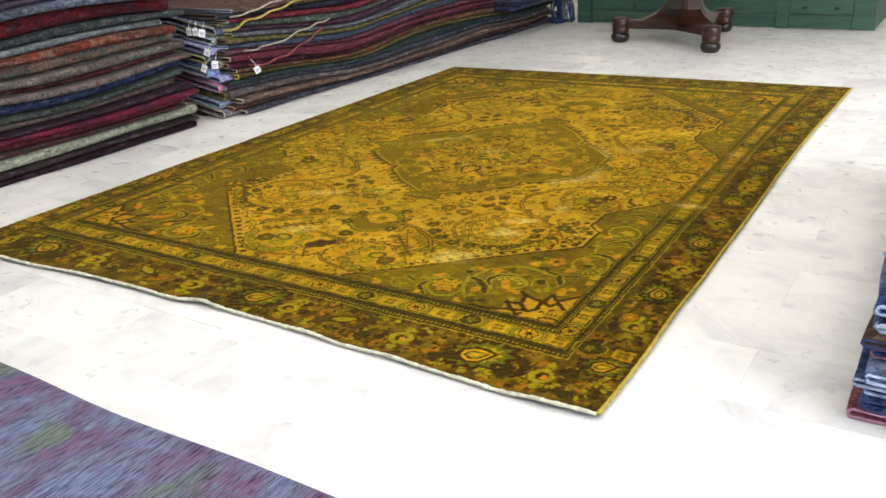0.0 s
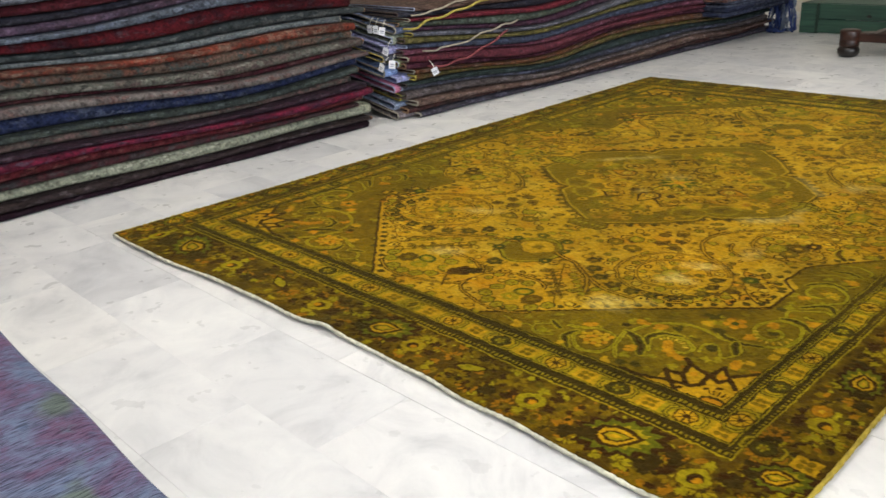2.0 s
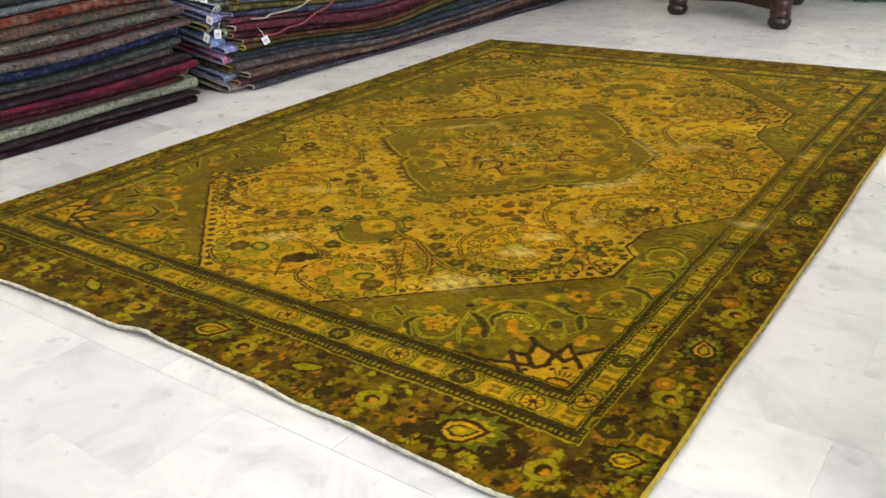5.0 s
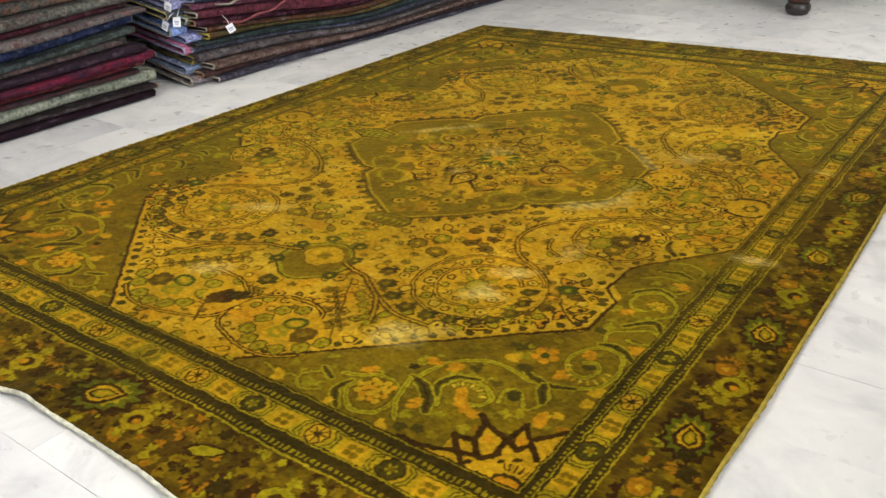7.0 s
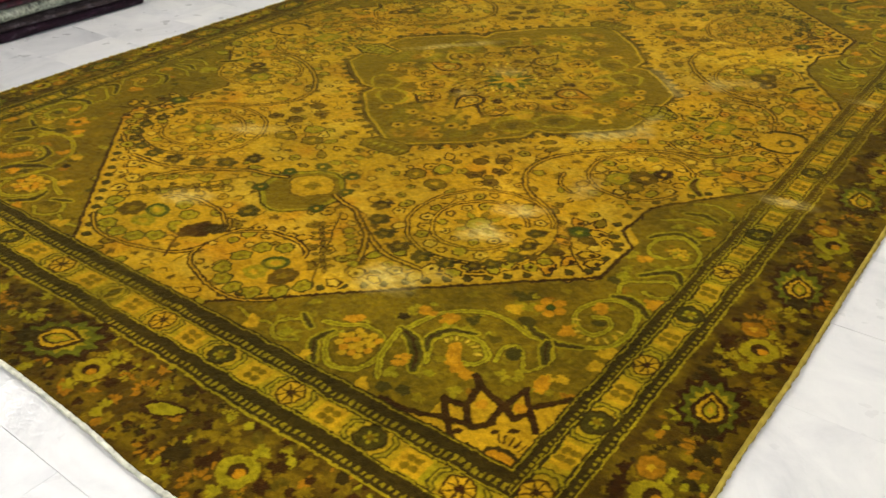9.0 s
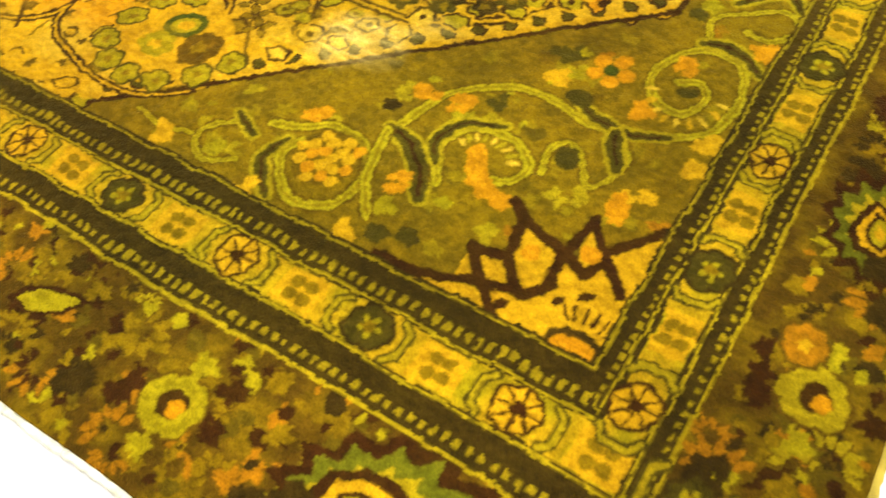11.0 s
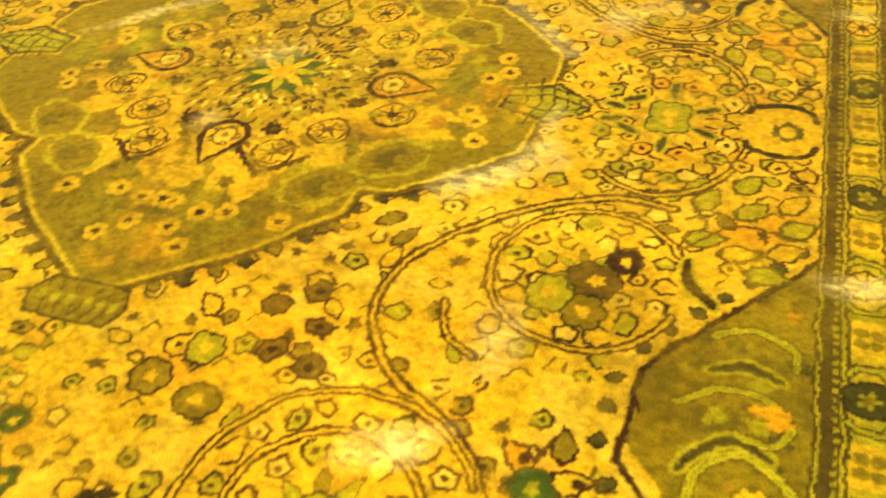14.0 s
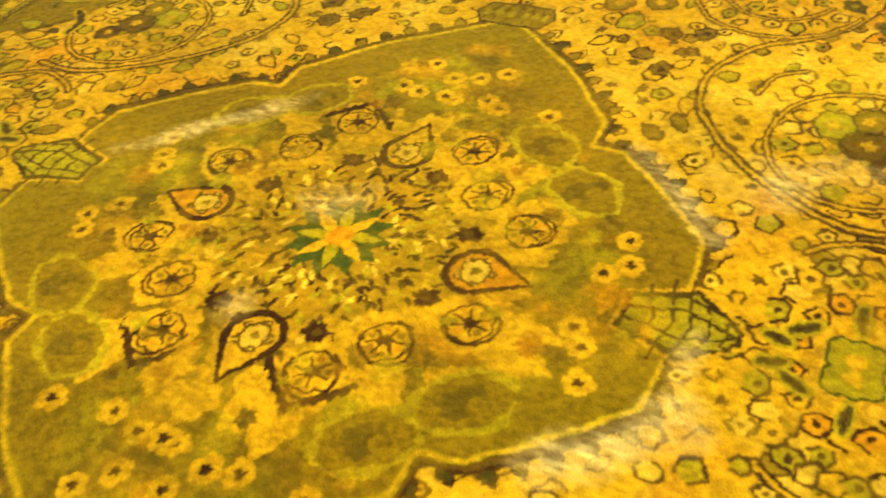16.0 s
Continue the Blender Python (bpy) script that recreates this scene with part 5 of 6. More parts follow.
def stack(origin, turn, length, depth, specs, group, seed, cords=None, cord_end=0, stagger=0.02, ends=0.04, wave=0.35, lean=0.0, tilt=0.0, droop=0.0, gap=0.006):
    """A pile of folded carpets, each lying on the one below. specs: rows of (label, thickness, material)."""
    g = np.random.default_rng(seed)
    base = [lambda y: 0.002]
    out = []
    for k, (label, thick, mat) in enumerate(specs):
        f0, f1 = g.uniform(1.2, 3.4), g.uniform(3.5, 7.0)
        p0, p1 = g.uniform(0, 6.3, 2)
        off = g.uniform(-ends, ends)
        below = base[-1]

        def high(y, below=below, thick=thick, f0=f0, f1=f1, p0=p0, p1=p1):
            return below(y) + thick * (1 + wave * (0.65 * math.sin(f0 * y + p0) + 0.35 * math.sin(f1 * y + p1)))

        base.append(high)
        y0 = off
        ob = folded_carpet(label, group, length + g.uniform(-ends, ends), depth, lambda y, b=below, o=y0: b(y + o) + 0.0005,
                           lambda y, h=high, o=y0: h(y + o) - 0.0030, mat, seed * 100 + k,
                           cords[k % len(cords)] if cords else None, cord_end, g.uniform(-stagger, stagger) + lean * k, gap=gap, tilt=tilt, droop=droop)
        ob.matrix_world = pose(*origin, 0, 0, turn) @ Matrix.Translation((0, y0, 0))
        out.append(ob)
    return out, base


def named(colour):
    return "folded %s wool carpet lying in a pile" % colour


TAN_CORD = plain("tan_wool_cord", srgb(120, 92, 70), 0.95, 0.3, 60.0)
DUSTY_CORD = plain("dusty_cotton_cord", srgb(150, 142, 128), 0.95, 0.35, 60.0)
DARK_CORD = plain("dark_wool_cord", srgb(64, 52, 48), 0.95, 0.35, 60.0)
YELLOW_CORD = plain("dull_yellow_cord", srgb(150, 136, 62), 0.95, 0.3, 60.0)
MAROON_CORD = plain("dull_red_wool_cord", srgb(120, 58, 62), 0.95, 0.3, 60.0)
BLUE_CORD = plain("blue_grey_cord", srgb(140, 148, 172), 0.95, 0.35, 60.0)
S1 = [("dark maroon", 0.024, wool((46, 24, 32))), ("brown-grey", 0.022, wool((66, 54, 50), (52, 40, 38))),
      ("pale sage green", 0.044, wool((184, 184, 152), (164, 166, 138), (196, 194, 164))), ("grey and dull red", 0.026, wool((80, 60, 58), (98, 44, 48), (66, 62, 60))),
      ("dark red", 0.026, wool((116, 44, 48), (84, 36, 40), (128, 66, 60))), ("crimson", 0.024, wool((128, 36, 60), (92, 30, 46), (62, 42, 62))),
      ("dark plum", 0.020, wool((62, 40, 48), (44, 34, 40))), ("beige and grey", 0.026, wool((112, 98, 86), (92, 92, 84), (128, 92, 84))),
      ("grey-green", 0.020, wool((88, 94, 82))), ("deep blue", 0.042, wool((58, 67, 102), (46, 54, 82), (88, 96, 116))),
      ("beige", 0.024, wool((134, 124, 114), (110, 104, 98), (124, 86, 78))), ("wine red", 0.016, wool((98, 42, 50), (76, 44, 48), (110, 70, 66))),
      ("sage and rose", 0.030, wool((112, 112, 98), (104, 84, 78), (124, 120, 104))), ("tan and teal", 0.034, wool((136, 112, 92), (92, 104, 96), (150, 96, 74))),
      ("rust orange", 0.026, wool((140, 66, 48), (84, 50, 42), (136, 110, 88))), ("pale blue-grey", 0.026, wool((128, 134, 130), (104, 110, 108), (140, 142, 136))),
      ("dark green-grey", 0.026, wool((72, 78, 76), (50, 56, 56), (100, 100, 94))), ("blood red", 0.046, wool((108, 32, 38), (80, 28, 32), (60, 32, 44))),
      ("slate", 0.026, wool((100, 106, 112), (84, 88, 96))), ("mauve", 0.024, wool((98, 74, 84), (80, 70, 80))),
      ("charcoal", 0.026, wool((54, 52, 58))), ("dark red", 0.028, wool((92, 34, 40))), ("grey", 0.026, wool((104, 104, 104))), ("charcoal", 0.03, wool((54, 52, 58)))]
stack((-2.452, -1.5, 0), 0, 2.80, 0.92, [(named(n), t * 1.10, m) for n, t, m in S1], "first pile of folded carpets", 2642,
      [DARK_CORD, TAN_CORD, DUSTY_CORD, None, DUSTY_CORD, TAN_CORD, None, DUSTY_CORD, TAN_CORD, DUSTY_CORD, None], 1, 0.038, 0.050, 0.34, -0.0005, tilt=0.012)

S2 = [("grey", 0.024, wool((92, 86, 90))), ("dull red-brown", 0.024, wool((92, 58, 52), (72, 56, 52), (104, 84, 74))),
      ("tan", 0.026, wool((124, 100, 84), (100, 74, 64))), ("pale brown", 0.028, wool((118, 106, 98), (100, 88, 82))),
      ("slate grey", 0.026, wool((98, 98, 106), (80, 82, 90))), ("dark green", 0.028, wool((52, 64, 58), (44, 54, 50))),
      ("olive yellow", 0.024, wool((124, 110, 58), (96, 88, 54), (112, 74, 44))), ("rust brown", 0.026, wool((124, 78, 46), (92, 60, 46), (130, 104, 84))),
      ("dark wine", 0.026, wool((88, 42, 52))), ("rose red", 0.030, wool((116, 54, 62), (92, 46, 54))),
      ("dull pink", 0.026, wool((128, 74, 84), (104, 60, 70))), ("slate blue", 0.026, wool((78, 84, 98), (64, 68, 82))),
      ("yellow-olive", 0.022, wool((116, 106, 54), (90, 84, 50))), ("grey", 0.028, wool((112, 110, 112), (90, 90, 94))),
      ("plum", 0.028, wool((96, 60, 74), (74, 54, 64))), ("green-grey", 0.026, wool((98, 104, 86))),
      ("red", 0.030, wool((126, 44, 52), (92, 36, 46))), ("charcoal", 0.03, wool((60, 58, 64))), ("brown", 0.03, wool((104, 78, 62)))]
two, tops2 = stack((-2.355, 1.535, 0), -2.4, 3.14, 0.95, [(named(n), t, m) for n, t, m in S2], "second pile of folded carpets", 8,
                   [DUSTY_CORD, TAN_CORD, DUSTY_CORD, DARK_CORD, BLUE_CORD, DARK_CORD, YELLOW_CORD], 0, 0.022, 0.05, 0.5, -0.0008)


def loose_edge(thing, path, radius, mat, label):
    """The overcast edge of a carpet that has come away from the pile and sags along its face."""
    run = [(x, y, z + 0.004 * math.sin(40 * y)) for (x, y), (_, z) in zip(curve([(p[0], p[1]) for p in path], 6), curve([(p[1], p[2]) for p in path], 6))]
    inv = thing.matrix_world.inverted()
    mesh_object("loose_edge", *tube([tuple(inv @ Vector(p)) for p in run], radius, 6), mat, thing, label=label)


loose_edge(two[9], [(-2.372, 1.614, 0.286), (-2.320, 1.644, 0.290), (-2.316, 1.685, 0.305), (-2.312, 1.777, 0.299), (-2.306, 1.911, 0.326), (-2.302, 2.033, 0.345), (-2.345, 2.230, 0.352)], 0.0042, DUSTY_CORD, "pale overcast edge hanging loose")
loose_edge(two[12], [(-2.372, 1.511, 0.399), (-2.322, 1.541, 0.403), (-2.318, 1.602, 0.422), (-2.314, 1.724, 0.437), (-2.312, 1.936, 0.470), (-2.350, 2.050, 0.478)], 0.0052, YELLOW_CORD, "dull yellow overcast edge")
loose_edge(two[14], [(-2.372, 1.563, 0.447), (-2.320, 1.593, 0.451), (-2.316, 1.669, 0.467), (-2.312, 1.875, 0.496), (-2.350, 1.980, 0.505)], 0.0042, DUSTY_CORD, "pale overcast edge hanging loose")
loose_edge(two[8], [(-2.372, 1.639, 0.218), (-2.318, 1.669, 0.222), (-2.312, 1.764, 0.228), (-2.309, 1.881, 0.248), (-2.306, 2.062, 0.304), (-2.345, 2.150, 0.320)], 0.0046, MAROON_CORD, "dull red overcast edge")
# short ends of carpets folded crosswise at the near end of that pile
S2B = [("taupe", 0.046, wool((166, 149, 136))), ("grey-blue", 0.040, wool((166, 179, 194), (142, 155, 170))), ("olive green", 0.034, wool((172, 175, 125))),
       ("rose", 0.034, wool((211, 112, 136), (224, 155, 172))), ("lilac grey", 0.034, wool((196, 194, 224), (166, 170, 209))), ("pale blue", 0.036, wool((179, 205, 240), (155, 179, 232))),
       ("olive", 0.034, wool((200, 200, 131))), ("dark grey", 0.030, wool((116, 119, 125))), ("lilac", 0.036, wool((209, 205, 235))), ("olive grey", 0.034, wool((166, 170, 136))),
       ("slate", 0.036, wool((136, 146, 166)))]
stack((-2.395, 1.47, 0), 0, 0.11, 0.62, [(named(n), t, m) for n, t, m in S2B], "crosswise carpets at the pile's end", 21,
      [DUSTY_CORD, BLUE_CORD, YELLOW_CORD, BLUE_CORD, BLUE_CORD], 0, 0.05, 0.04, 0.30, -0.003, droop=0.05, gap=0.016)

S3 = [("grey", 0.0375, wool((104, 100, 104))), ("dull blue", 0.0375, wool((88, 96, 120))), ("beige", 0.0375, wool((128, 118, 104))), ("plum", 0.0375, wool((92, 66, 84))),
      ("grey-green", 0.0375, wool((96, 104, 96))), ("dull red", 0.0375, wool((112, 62, 62)))]


def purple_wool():
    """Faded lilac, blue and green dye with brushed pile running across."""
    m, nt, b = material("purple_blue_wool_pile")
    v = coords(nt, by_object=False)
    w = textured(nt, v, Scale=10.0, Detail=6.0, Roughness=0.72, Distortion=0.4)
    r = ramp(nt, w.outputs["Fac"], [(0.30, srgb(82, 96, 122)), (0.42, srgb(98, 106, 128)), (0.52, srgb(92, 88, 112)), (0.60, srgb(96, 72, 96)), (0.70, srgb(92, 104, 118))])
    z = textured(nt, v, Scale=9.0, Detail=3.0)
    zr = ramp(nt, z.outputs["Fac"], [(0.58, (0, 0, 0)), (0.68, (1, 1, 1))])
    col = mix(nt, zr.outputs["Color"], r.outputs["Color"], srgb(88, 98, 92))
    vs = coords(nt, (44, 620, 60), False)
    s = textured(nt, vs, Scale=1.0, Detail=3.0, Distortion=0.6)
    sr = ramp(nt, s.outputs["Fac"], [(0.36, (0.25, 0.22, 0.28)), (0.47, (0.85, 0.85, 0.87)), (0.62, (1.3, 1.3, 1.33))])
    col = mix(nt, 0.9, col, sr.outputs["Color"], "MULTIPLY")
    nt.links.new(col, b.inputs["Base Color"])
    bump(nt, b, s.outputs["Fac"], 0.8, 0.003)
    b.inputs["Roughness"].default_value = 0.95
    b.inputs["Specular IOR Level"].default_value = 0.15
    return m


stack((0.16, -0.634, 0), 89.4, 2.52, 0.95, [(named(n), t, m) for n, t, m in S3] + [("faded purple and blue wool carpet folded on a pile", 0.036, purple_wool())],
      "low pile of folded carpets", 31, None, 0, 0.0, 0.03, 0.02)

S4 = [("pink and red", 0.036, wool((150, 84, 92), (120, 60, 60))), ("dark blue", 0.040, wool((50, 66, 112), (110, 130, 170))), ("pale blue", 0.042, wool((120, 140, 176), (60, 76, 110))),
      ("navy", 0.038, wool((40, 50, 86), (90, 110, 150))), ("grey-blue", 0.040, wool((134, 148, 170), (80, 90, 110))), ("blue", 0.040, wool((72, 98, 150), (44, 60, 100))),
      ("brown", 0.036, wool((112, 84, 66))), ("pale blue", 0.040, wool((128, 148, 184))), ("navy", 0.04, wool((46, 56, 90))), ("blue", 0.04, wool((72, 98, 150)))]
PINK = plain("pink_wool_cord", srgb(150, 108, 128), 0.95, 0.5, 60.0)
PALEBLUE = plain("pale_blue_wool_cord", srgb(156, 172, 200), 0.95, 0.6, 60.0)
NAVY_CORD = plain("navy_wool_cord", srgb(44, 56, 96), 0.95, 0.6, 60.0)
stack((0.392, 1.76, 0), 180, 1.54, 0.8, [(named(n), t * 0.56, m) for n, t, m in S4[:1] + S4[1:] * 2], "blue pile of folded carpets", 41,
      [PINK, NAVY_CORD, PALEBLUE, PALEBLUE, PALEBLUE], 1, 0.010, 0.02, 0.3, -0.0016, tilt=0.0)


# ---- price tags ----
def price_tag(x, y, z, turn, size=0.034):
    top = new("price_tag")
    tagged(top, "small white paper price tag on a string, hanging from a carpet", "price tag", "price tags")
    bm = boxed(-0.0006, 0.0006, -size * 0.42, size * 0.42, -size, 0, bevel=0.0003)
    card = part("card", bm, TAG, top)
    part("printed_bar", boxed(0.0007, 0.0013, -size * 0.26, size * 0.26, -size * 0.55, -size * 0.40), INK, card)
    part("printed_bar", boxed(0.0007, 0.0013, -size * 0.20, size * 0.20, -size * 0.75, -size * 0.65), INK, card)
    mesh_object("string", *tube([(0, 0, -0.004), (-0.004, 0.004, 0.012), (-0.014, 0.002, 0.024), (-0.03, 0.0, 0.03)], 0.0012, 5), STRING, top)
    top.matrix_world = pose(x, y, z, 25 * math.sin(z * 91), 12 * math.cos(z * 57), turn)
    return top


for a in ((-2.29, 1.60, 0.225, -25), (-2.37, 1.435, 0.275, -60), (-2.40, 1.432, 0.325, -75), (-2.43, 1.43, 0.255, -80), (-2.50, 1.43, 0.415, -88), (-2.46, 1.43, 0.415, -80), (-2.42, 1.435, 0.41, -60)):
    price_tag(*a)


# ---- pedestal table ----
def pedestal_table():
    top = new("pedestal_table")
    tagged(top, "dark polished wooden pedestal table on a three-cornered base with bun feet", "table")
    feet = [Vector((-1.434, 3.957, 0)), Vector((-0.812, 3.735, 0)), Vector((-0.938, 4.505, 0))]
    mid = sum(feet, Vector()) / 3
    for f in feet:
        foot = mesh_object("foot_block", *lathe([(0.047, 0.058), (0.051, 0.064), (0.052, 0.088), (0.049, 0.094), (0.053, 0.100), (0.053, 0.140), (0.048, 0.148)], f.x, f.y), TABLE_WOOD, top)
        mesh_object("bun_foot", *lathe([(0.030, 0.0), (0.046, 0.006), (0.056, 0.024), (0.058, 0.040), (0.050, 0.055), (0.044, 0.060)], f.x, f.y), TABLE_DARK, foot, label="black turned bun foot")
    # three-cornered plinth with hollow sides
    ring = []
    for k in range(3):
        a, b = feet[k], feet[(k + 1) % 3]
        for i in range(12):
            t = i / 12
            p = a.lerp(b, t)
            p = p + (mid - p) * (0.42 * math.sin(math.pi * t)) + (p - mid).normalized() * 0.03 * (1 - math.sin(math.pi * t))
            ring.append(p)
    levels = [(0.086, 0.97), (0.092, 1.0), (0.128, 1.0), (0.136, 0.97)]
    verts = [((mid + (p - mid) * s).x, (mid + (p - mid) * s).y, z) for z, s in levels for p in ring]
    n = len(ring)
    faces = [(i * n + k, i * n + (k + 1) % n, (i + 1) * n + (k + 1) % n, (i + 1) * n + k) for i in range(3) for k in range(n)]
    c0, c1 = len(verts), len(verts) + 1
    verts += [(mid.x, mid.y, levels[0][0]), (mid.x, mid.y, levels[-1][0])]
    faces += [(c0, (k + 1) % n, k) for k in range(n)] + [(c1, 3 * n + k, 3 * n + (k + 1) % n) for k in range(n)]
    mesh_object("plinth", verts, faces, TABLE_WOOD, top, smooth=False)
    # column: three-cornered, sweeping out to the foot
    prof = [(0.137, 0.26), (0.150, 0.225), (0.175, 0.175), (0.21, 0.140), (0.26, 0.115), (0.34, 0.095), (0.44, 0.084), (0.56, 0.08), (0.68, 0.088)]

    def corner(z, r, k, spread):
        d = (feet[k] - mid).normalized()
        s = Vector((-d.y, d.x, 0))
        return mid + d * r + s * spread * r + Vector((0, 0, z))

    verts, faces = [], []
    for z, r in prof:
        for k in range(3):
            verts += [corner(z, r, k, -0.28), corner(z, r, k, 0.28)]
    for i in range(len(prof) - 1):
        for k in range(6):
            faces.append((i * 6 + k, i * 6 + (k + 1) % 6, (i + 1) * 6 + (k + 1) % 6, (i + 1) * 6 + k))
    faces += [tuple(range(6))[::-1], tuple((len(prof) - 1) * 6 + k for k in range(6))]
    mesh_object("column", verts, faces, TABLE_WOOD, top, smooth=False)
    for k in range(3):
        v2, f2 = [], []
        for z, r in prof[2:8]:
            a, b = corner(z, r, k, 0.28), corner(z, r, (k + 1) % 3, -0.28)
            nrm = ((a + b) / 2 - mid)
            nrm.z = 0
            nrm.normalize()
            for u, o in ((0.22, 0.001), (0.22, 0.005), (0.78, 0.005), (0.78, 0.001)):
                v2.append(a.lerp(b, u) + nrm * o)
        for i in range(5):
            for j in range(3):
                f2.append((i * 4 + j, i * 4 + j + 1, (i + 1) * 4 + j + 1, (i + 1) * 4 + j))
        f2 += [(0, 3, 2, 1), (20, 21, 22, 23)]
        mesh_object("inlaid_panel", v2, f2, TABLE_DARK, top, smooth=False, label="black inlaid panel")
    mesh_object("tabletop", *lathe([(0.50, 0.685), (0.545, 0.69), (0.55, 0.705), (0.55, 0.722), (0.54, 0.73)], mid.x, mid.y, 48), TABLE_WOOD, top)


pedestal_table()


# ---- low green platform with carpets on it ----
def platform():
    top = new("wooden_platform")
    tagged(top, "low green-painted wooden platform with framed boards and dark knots", "platform")
    x0, x1, y0, y1, h = -2.05, -0.07, 4.72, 5.6, 0.19
    part("deck", boxed(x0, x1, y0 + 0.03, y1, h - 0.03, h, bevel=0.004), GREEN_WOOD, top)
    for a, b in ((x0, x0 + 0.10), (-1.30, -1.21), (-0.66, -0.58), (x1 - 0.13, x1)):
        part("stile", boxed(a, b, y0, y0 + 0.03, 0, h - 0.001, bevel=0.003), GREEN_WOOD, top)
    for a, b in ((x0 + 0.115, -1.30), (-1.21, -0.66), (-0.58, x1 - 0.13)):
        for z0, z1 in ((0.006, 0.09), (0.094, 0.186)):
            part("board", boxed(a + 0.002, b - 0.002, y0 + 0.008, y0 + 0.028, z0, z1, bevel=0.002), GREEN_WOOD, top)
    part("stile", boxed(x0 + 0.101, x0 + 0.116, y0 + 0.004, y0 + 0.03, 0, h - 0.002), GREEN_DARK, top)
    part("side_board", boxed(x1 - 0.03, x1 - 0.002, y0 + 0.03, y1, 0, h - 0.031), GREEN_WOOD, top)
    part("side_board", boxed(x0 + 0.002, x0 + 0.03, y0 + 0.03, y1, 0, h - 0.031), GREEN_WOOD, top)
    for kx, kz in ((-1.62, 0.12), (-0.49, 0.13), (-0.30, 0.13), (-0.95, 0.06)):
        bm = bmesh.new()
        bmesh.ops.create_uvsphere(bm, u_segments=10, v_segments=6, radius=1.0)
        bmesh.ops.scale(bm, verts=bm.verts, vec=(0.016, 0.003, 0.010))
        bmesh.ops.translate(bm, verts=bm.verts, vec=(kx, y0 + 0.0075, kz))
        part("knot", bm, KNOT, top, smooth=True)


platform()
S5 = [("dark grey-blue", 0.05, wool((58, 64, 86), (46, 50, 70), (84, 90, 104))), ("slate", 0.03, wool((96, 100, 112))), ("rust and grey", 0.034, wool((136, 92, 74), (100, 100, 104))),
      ("blue-grey", 0.03, wool((104, 112, 128))), ("dull red", 0.034, wool((120, 62, 62))), ("beige", 0.03, wool((134, 124, 110))), ("navy", 0.03, wool((52, 58, 84)))]
s5, _ = stack((-2.10, 4.705, 0.188), 90, 2.0, 0.88, [("folded %s wool carpet lying on the green platform" % n, t, m) for n, t, m in S5], "carpets on the platform", 51, None, 0, 0.006, 0.02, 0.12)


def hanging_fringe():
    top = new("knotted_fringe")
    tagged(top, "blue and grey knotted wool fringe hanging beside the platform", "fringe")
    g = np.random.default_rng(9)
    for k in range(34):
        x, y = -2.07 - 0.15 * g.random(), 4.66 + 0.08 * g.random()
        z1 = 0.22 + 0.25 * g.random()
        pts = []
        for i in range(9):
            t = i / 8
            pts.append((x + 0.016 * math.sin(7 * t + k) + 0.02 * t * (g.random() - 0.5), y - 0.03 * t + 0.01 * math.cos(5 * t + k), z1 * (1 - t) + 0.006 + 0.012 * g.random()))
        mesh_object("strand", *tube(pts, 0.0065, 5), FRINGE_BLUE if k % 3 else FRINGE_GREY, top)
    for k in range(10):
        a = g.random() * 6.3
        pts = [(-2.14 + 0.06 * math.cos(a) + 0.03 * math.cos(t * 0.8 + k), 4.64 + 0.04 * math.sin(a) + 0.02 * math.sin(t * 0.9), 0.008 + 0.02 * g.random()) for t in range(8)]
        mesh_object("strand", *tube(pts, 0.007, 5), FRINGE_BLUE, top)


hanging_fringe()


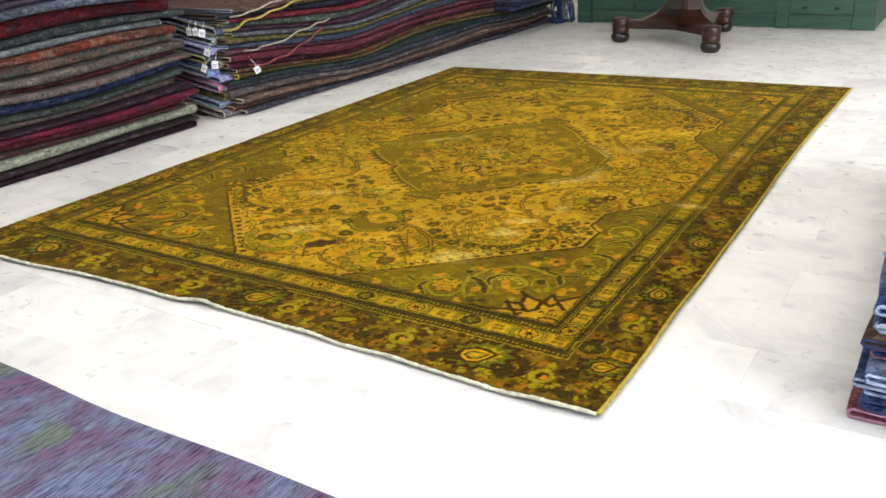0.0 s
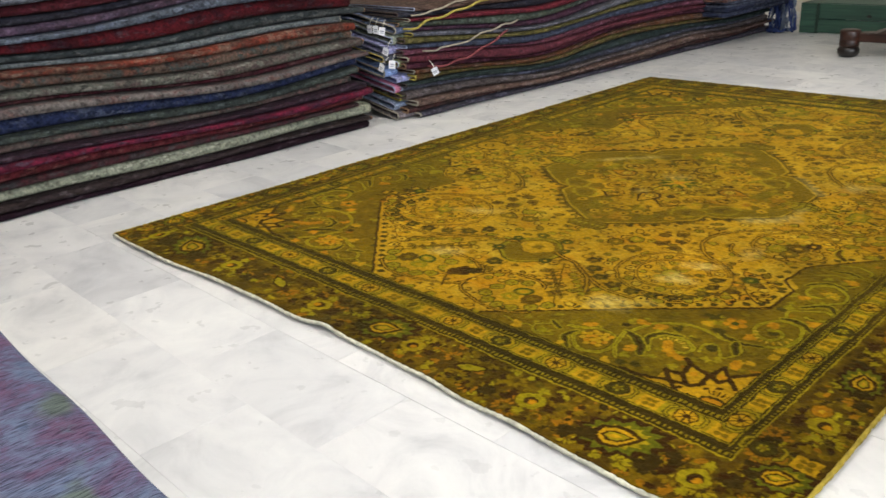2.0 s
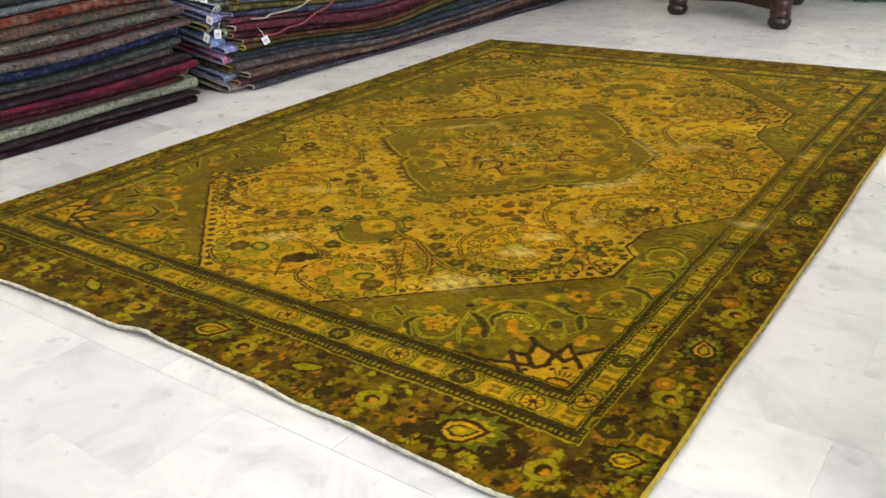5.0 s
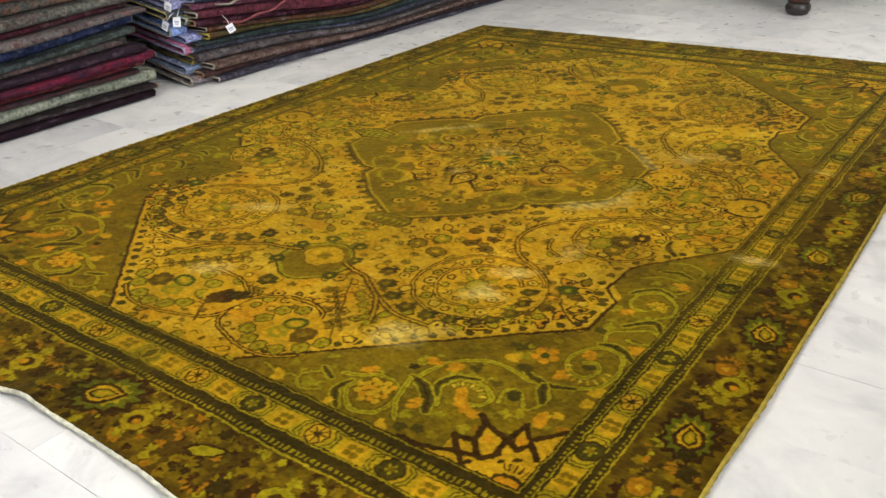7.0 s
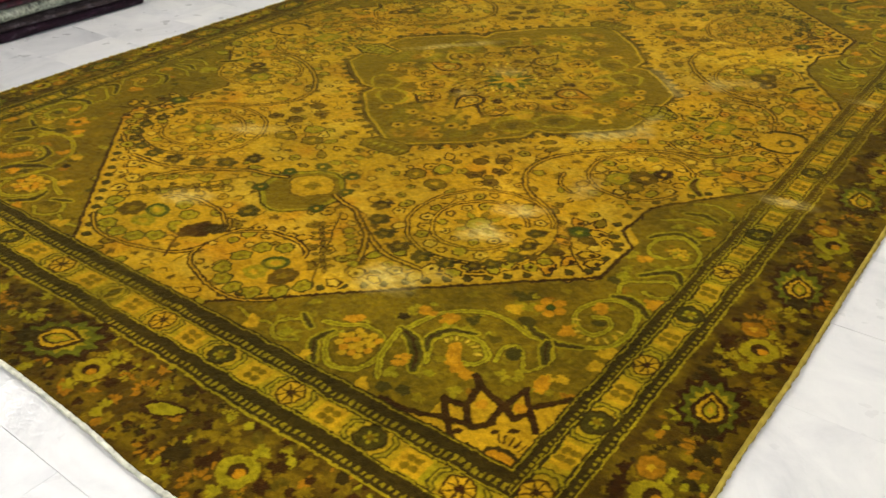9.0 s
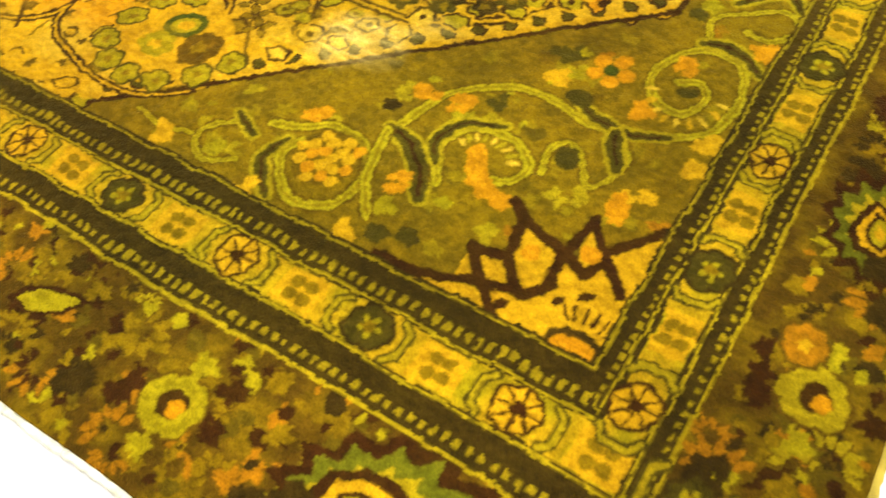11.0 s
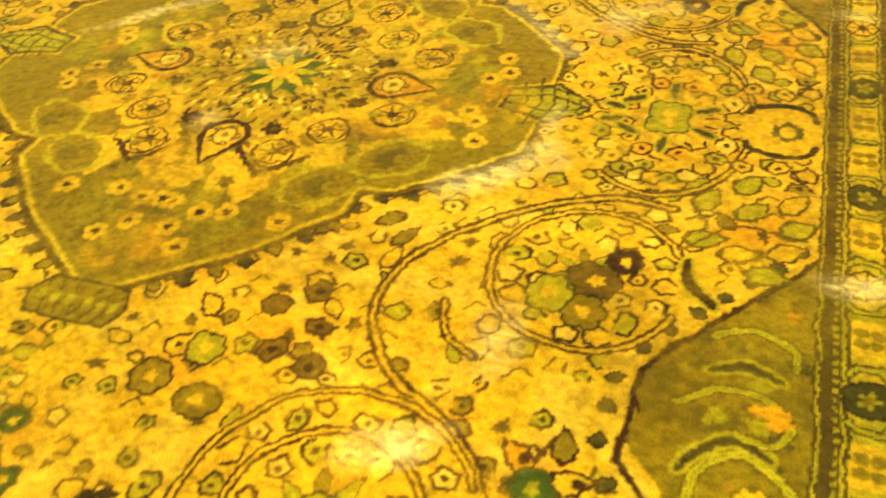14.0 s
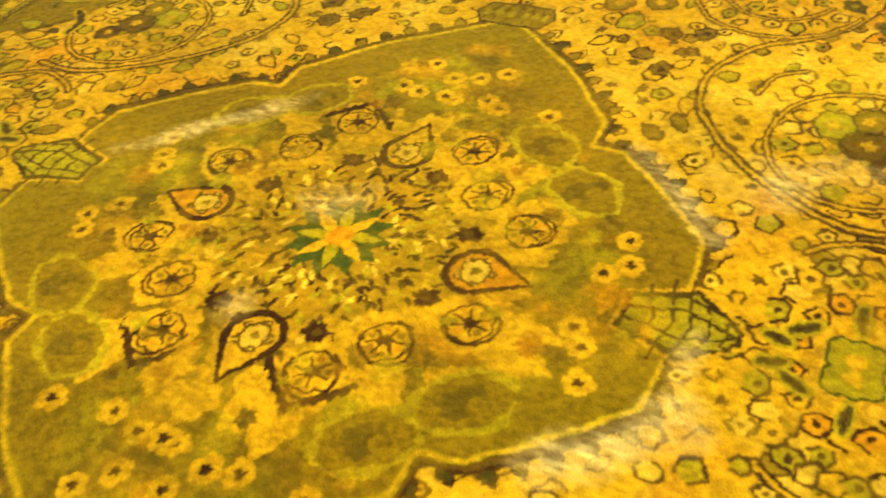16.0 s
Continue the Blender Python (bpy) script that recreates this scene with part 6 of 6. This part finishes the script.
# ---- marble floor ----
TW, TL, GAP = 0.2185, 0.437, 0.0004
floor = part("floor", boxed(X0 - 0.2, X1 + 0.2, Y0 - 0.2, Y1 + 0.2, -0.12, -0.0015), GROUT)
tagged(floor, "white marble tiled shop floor laid in half bond", "floor", kind="structure")


def tile_shape(bm, w, l):
    hw, hl, b = w / 2, l / 2, 0.0003
    lo = [bm.verts.new((sx * hl, sy * hw, -0.02)) for sx, sy in ((-1, -1), (1, -1), (1, 1), (-1, 1))]
    up = [bm.verts.new((sx * hl, sy * hw, -b)) for sx, sy in ((-1, -1), (1, -1), (1, 1), (-1, 1))]
    tp = [bm.verts.new((sx * (hl - b), sy * (hw - b), 0)) for sx, sy in ((-1, -1), (1, -1), (1, 1), (-1, 1))]
    for k in range(4):
        j = (k + 1) % 4
        bm.faces.new((lo[k], lo[j], up[j], up[k]))
        bm.faces.new((up[k], up[j], tp[j], tp[k]))
    bm.faces.new(tp)


bm = bmesh.new()
tile_shape(bm, TW - GAP, TL - GAP)
tile_mesh = bpy.data.meshes.new("tile")
bm.to_mesh(tile_mesh)
bm.free()
tile_mesh.materials.append(MARBLE)
rest_v, rest_f = [], []
r0 = int((Y0 + 0.268) / TW) - 1
for row in range(r0, int((Y1 + 0.268) / TW) + 1):
    yc = -0.268 + (row + 0.5) * TW
    shift = 0.197 if row % 2 == 0 else 0.197 + TL / 2
    for col in range(-10, 8):
        xc = shift + (col + 0.5) * TL
        if not (X0 - 0.1 < xc < X1 + 0.2 and Y0 - 0.1 < yc < Y1 + 0.1):
            continue
        seen = -2.75 < xc < 0.75 and -0.75 < yc < 4.75 and not (-1.85 < xc < -0.15 and 0.1 < yc < 2.7)
        if seen:
            t = new("tile", tile_mesh)
            t.parent = floor
            t.location = (xc, yc, 0.0002 * math.sin(col * 12.9 + row * 78.2))
        else:
            for sx, sy in ((-1, -1), (1, -1), (1, 1), (-1, 1)):
                rest_v.append((xc + sx * (TL - GAP) / 2, yc + sy * (TW - GAP) / 2, -0.001))
            n = len(rest_v)
            rest_f.append((n - 4, n - 3, n - 2, n - 1))
rest = mesh_object("far_tiles", rest_v, rest_f, MARBLE, floor, smooth=False)
tagged(rest, kind="stuff")
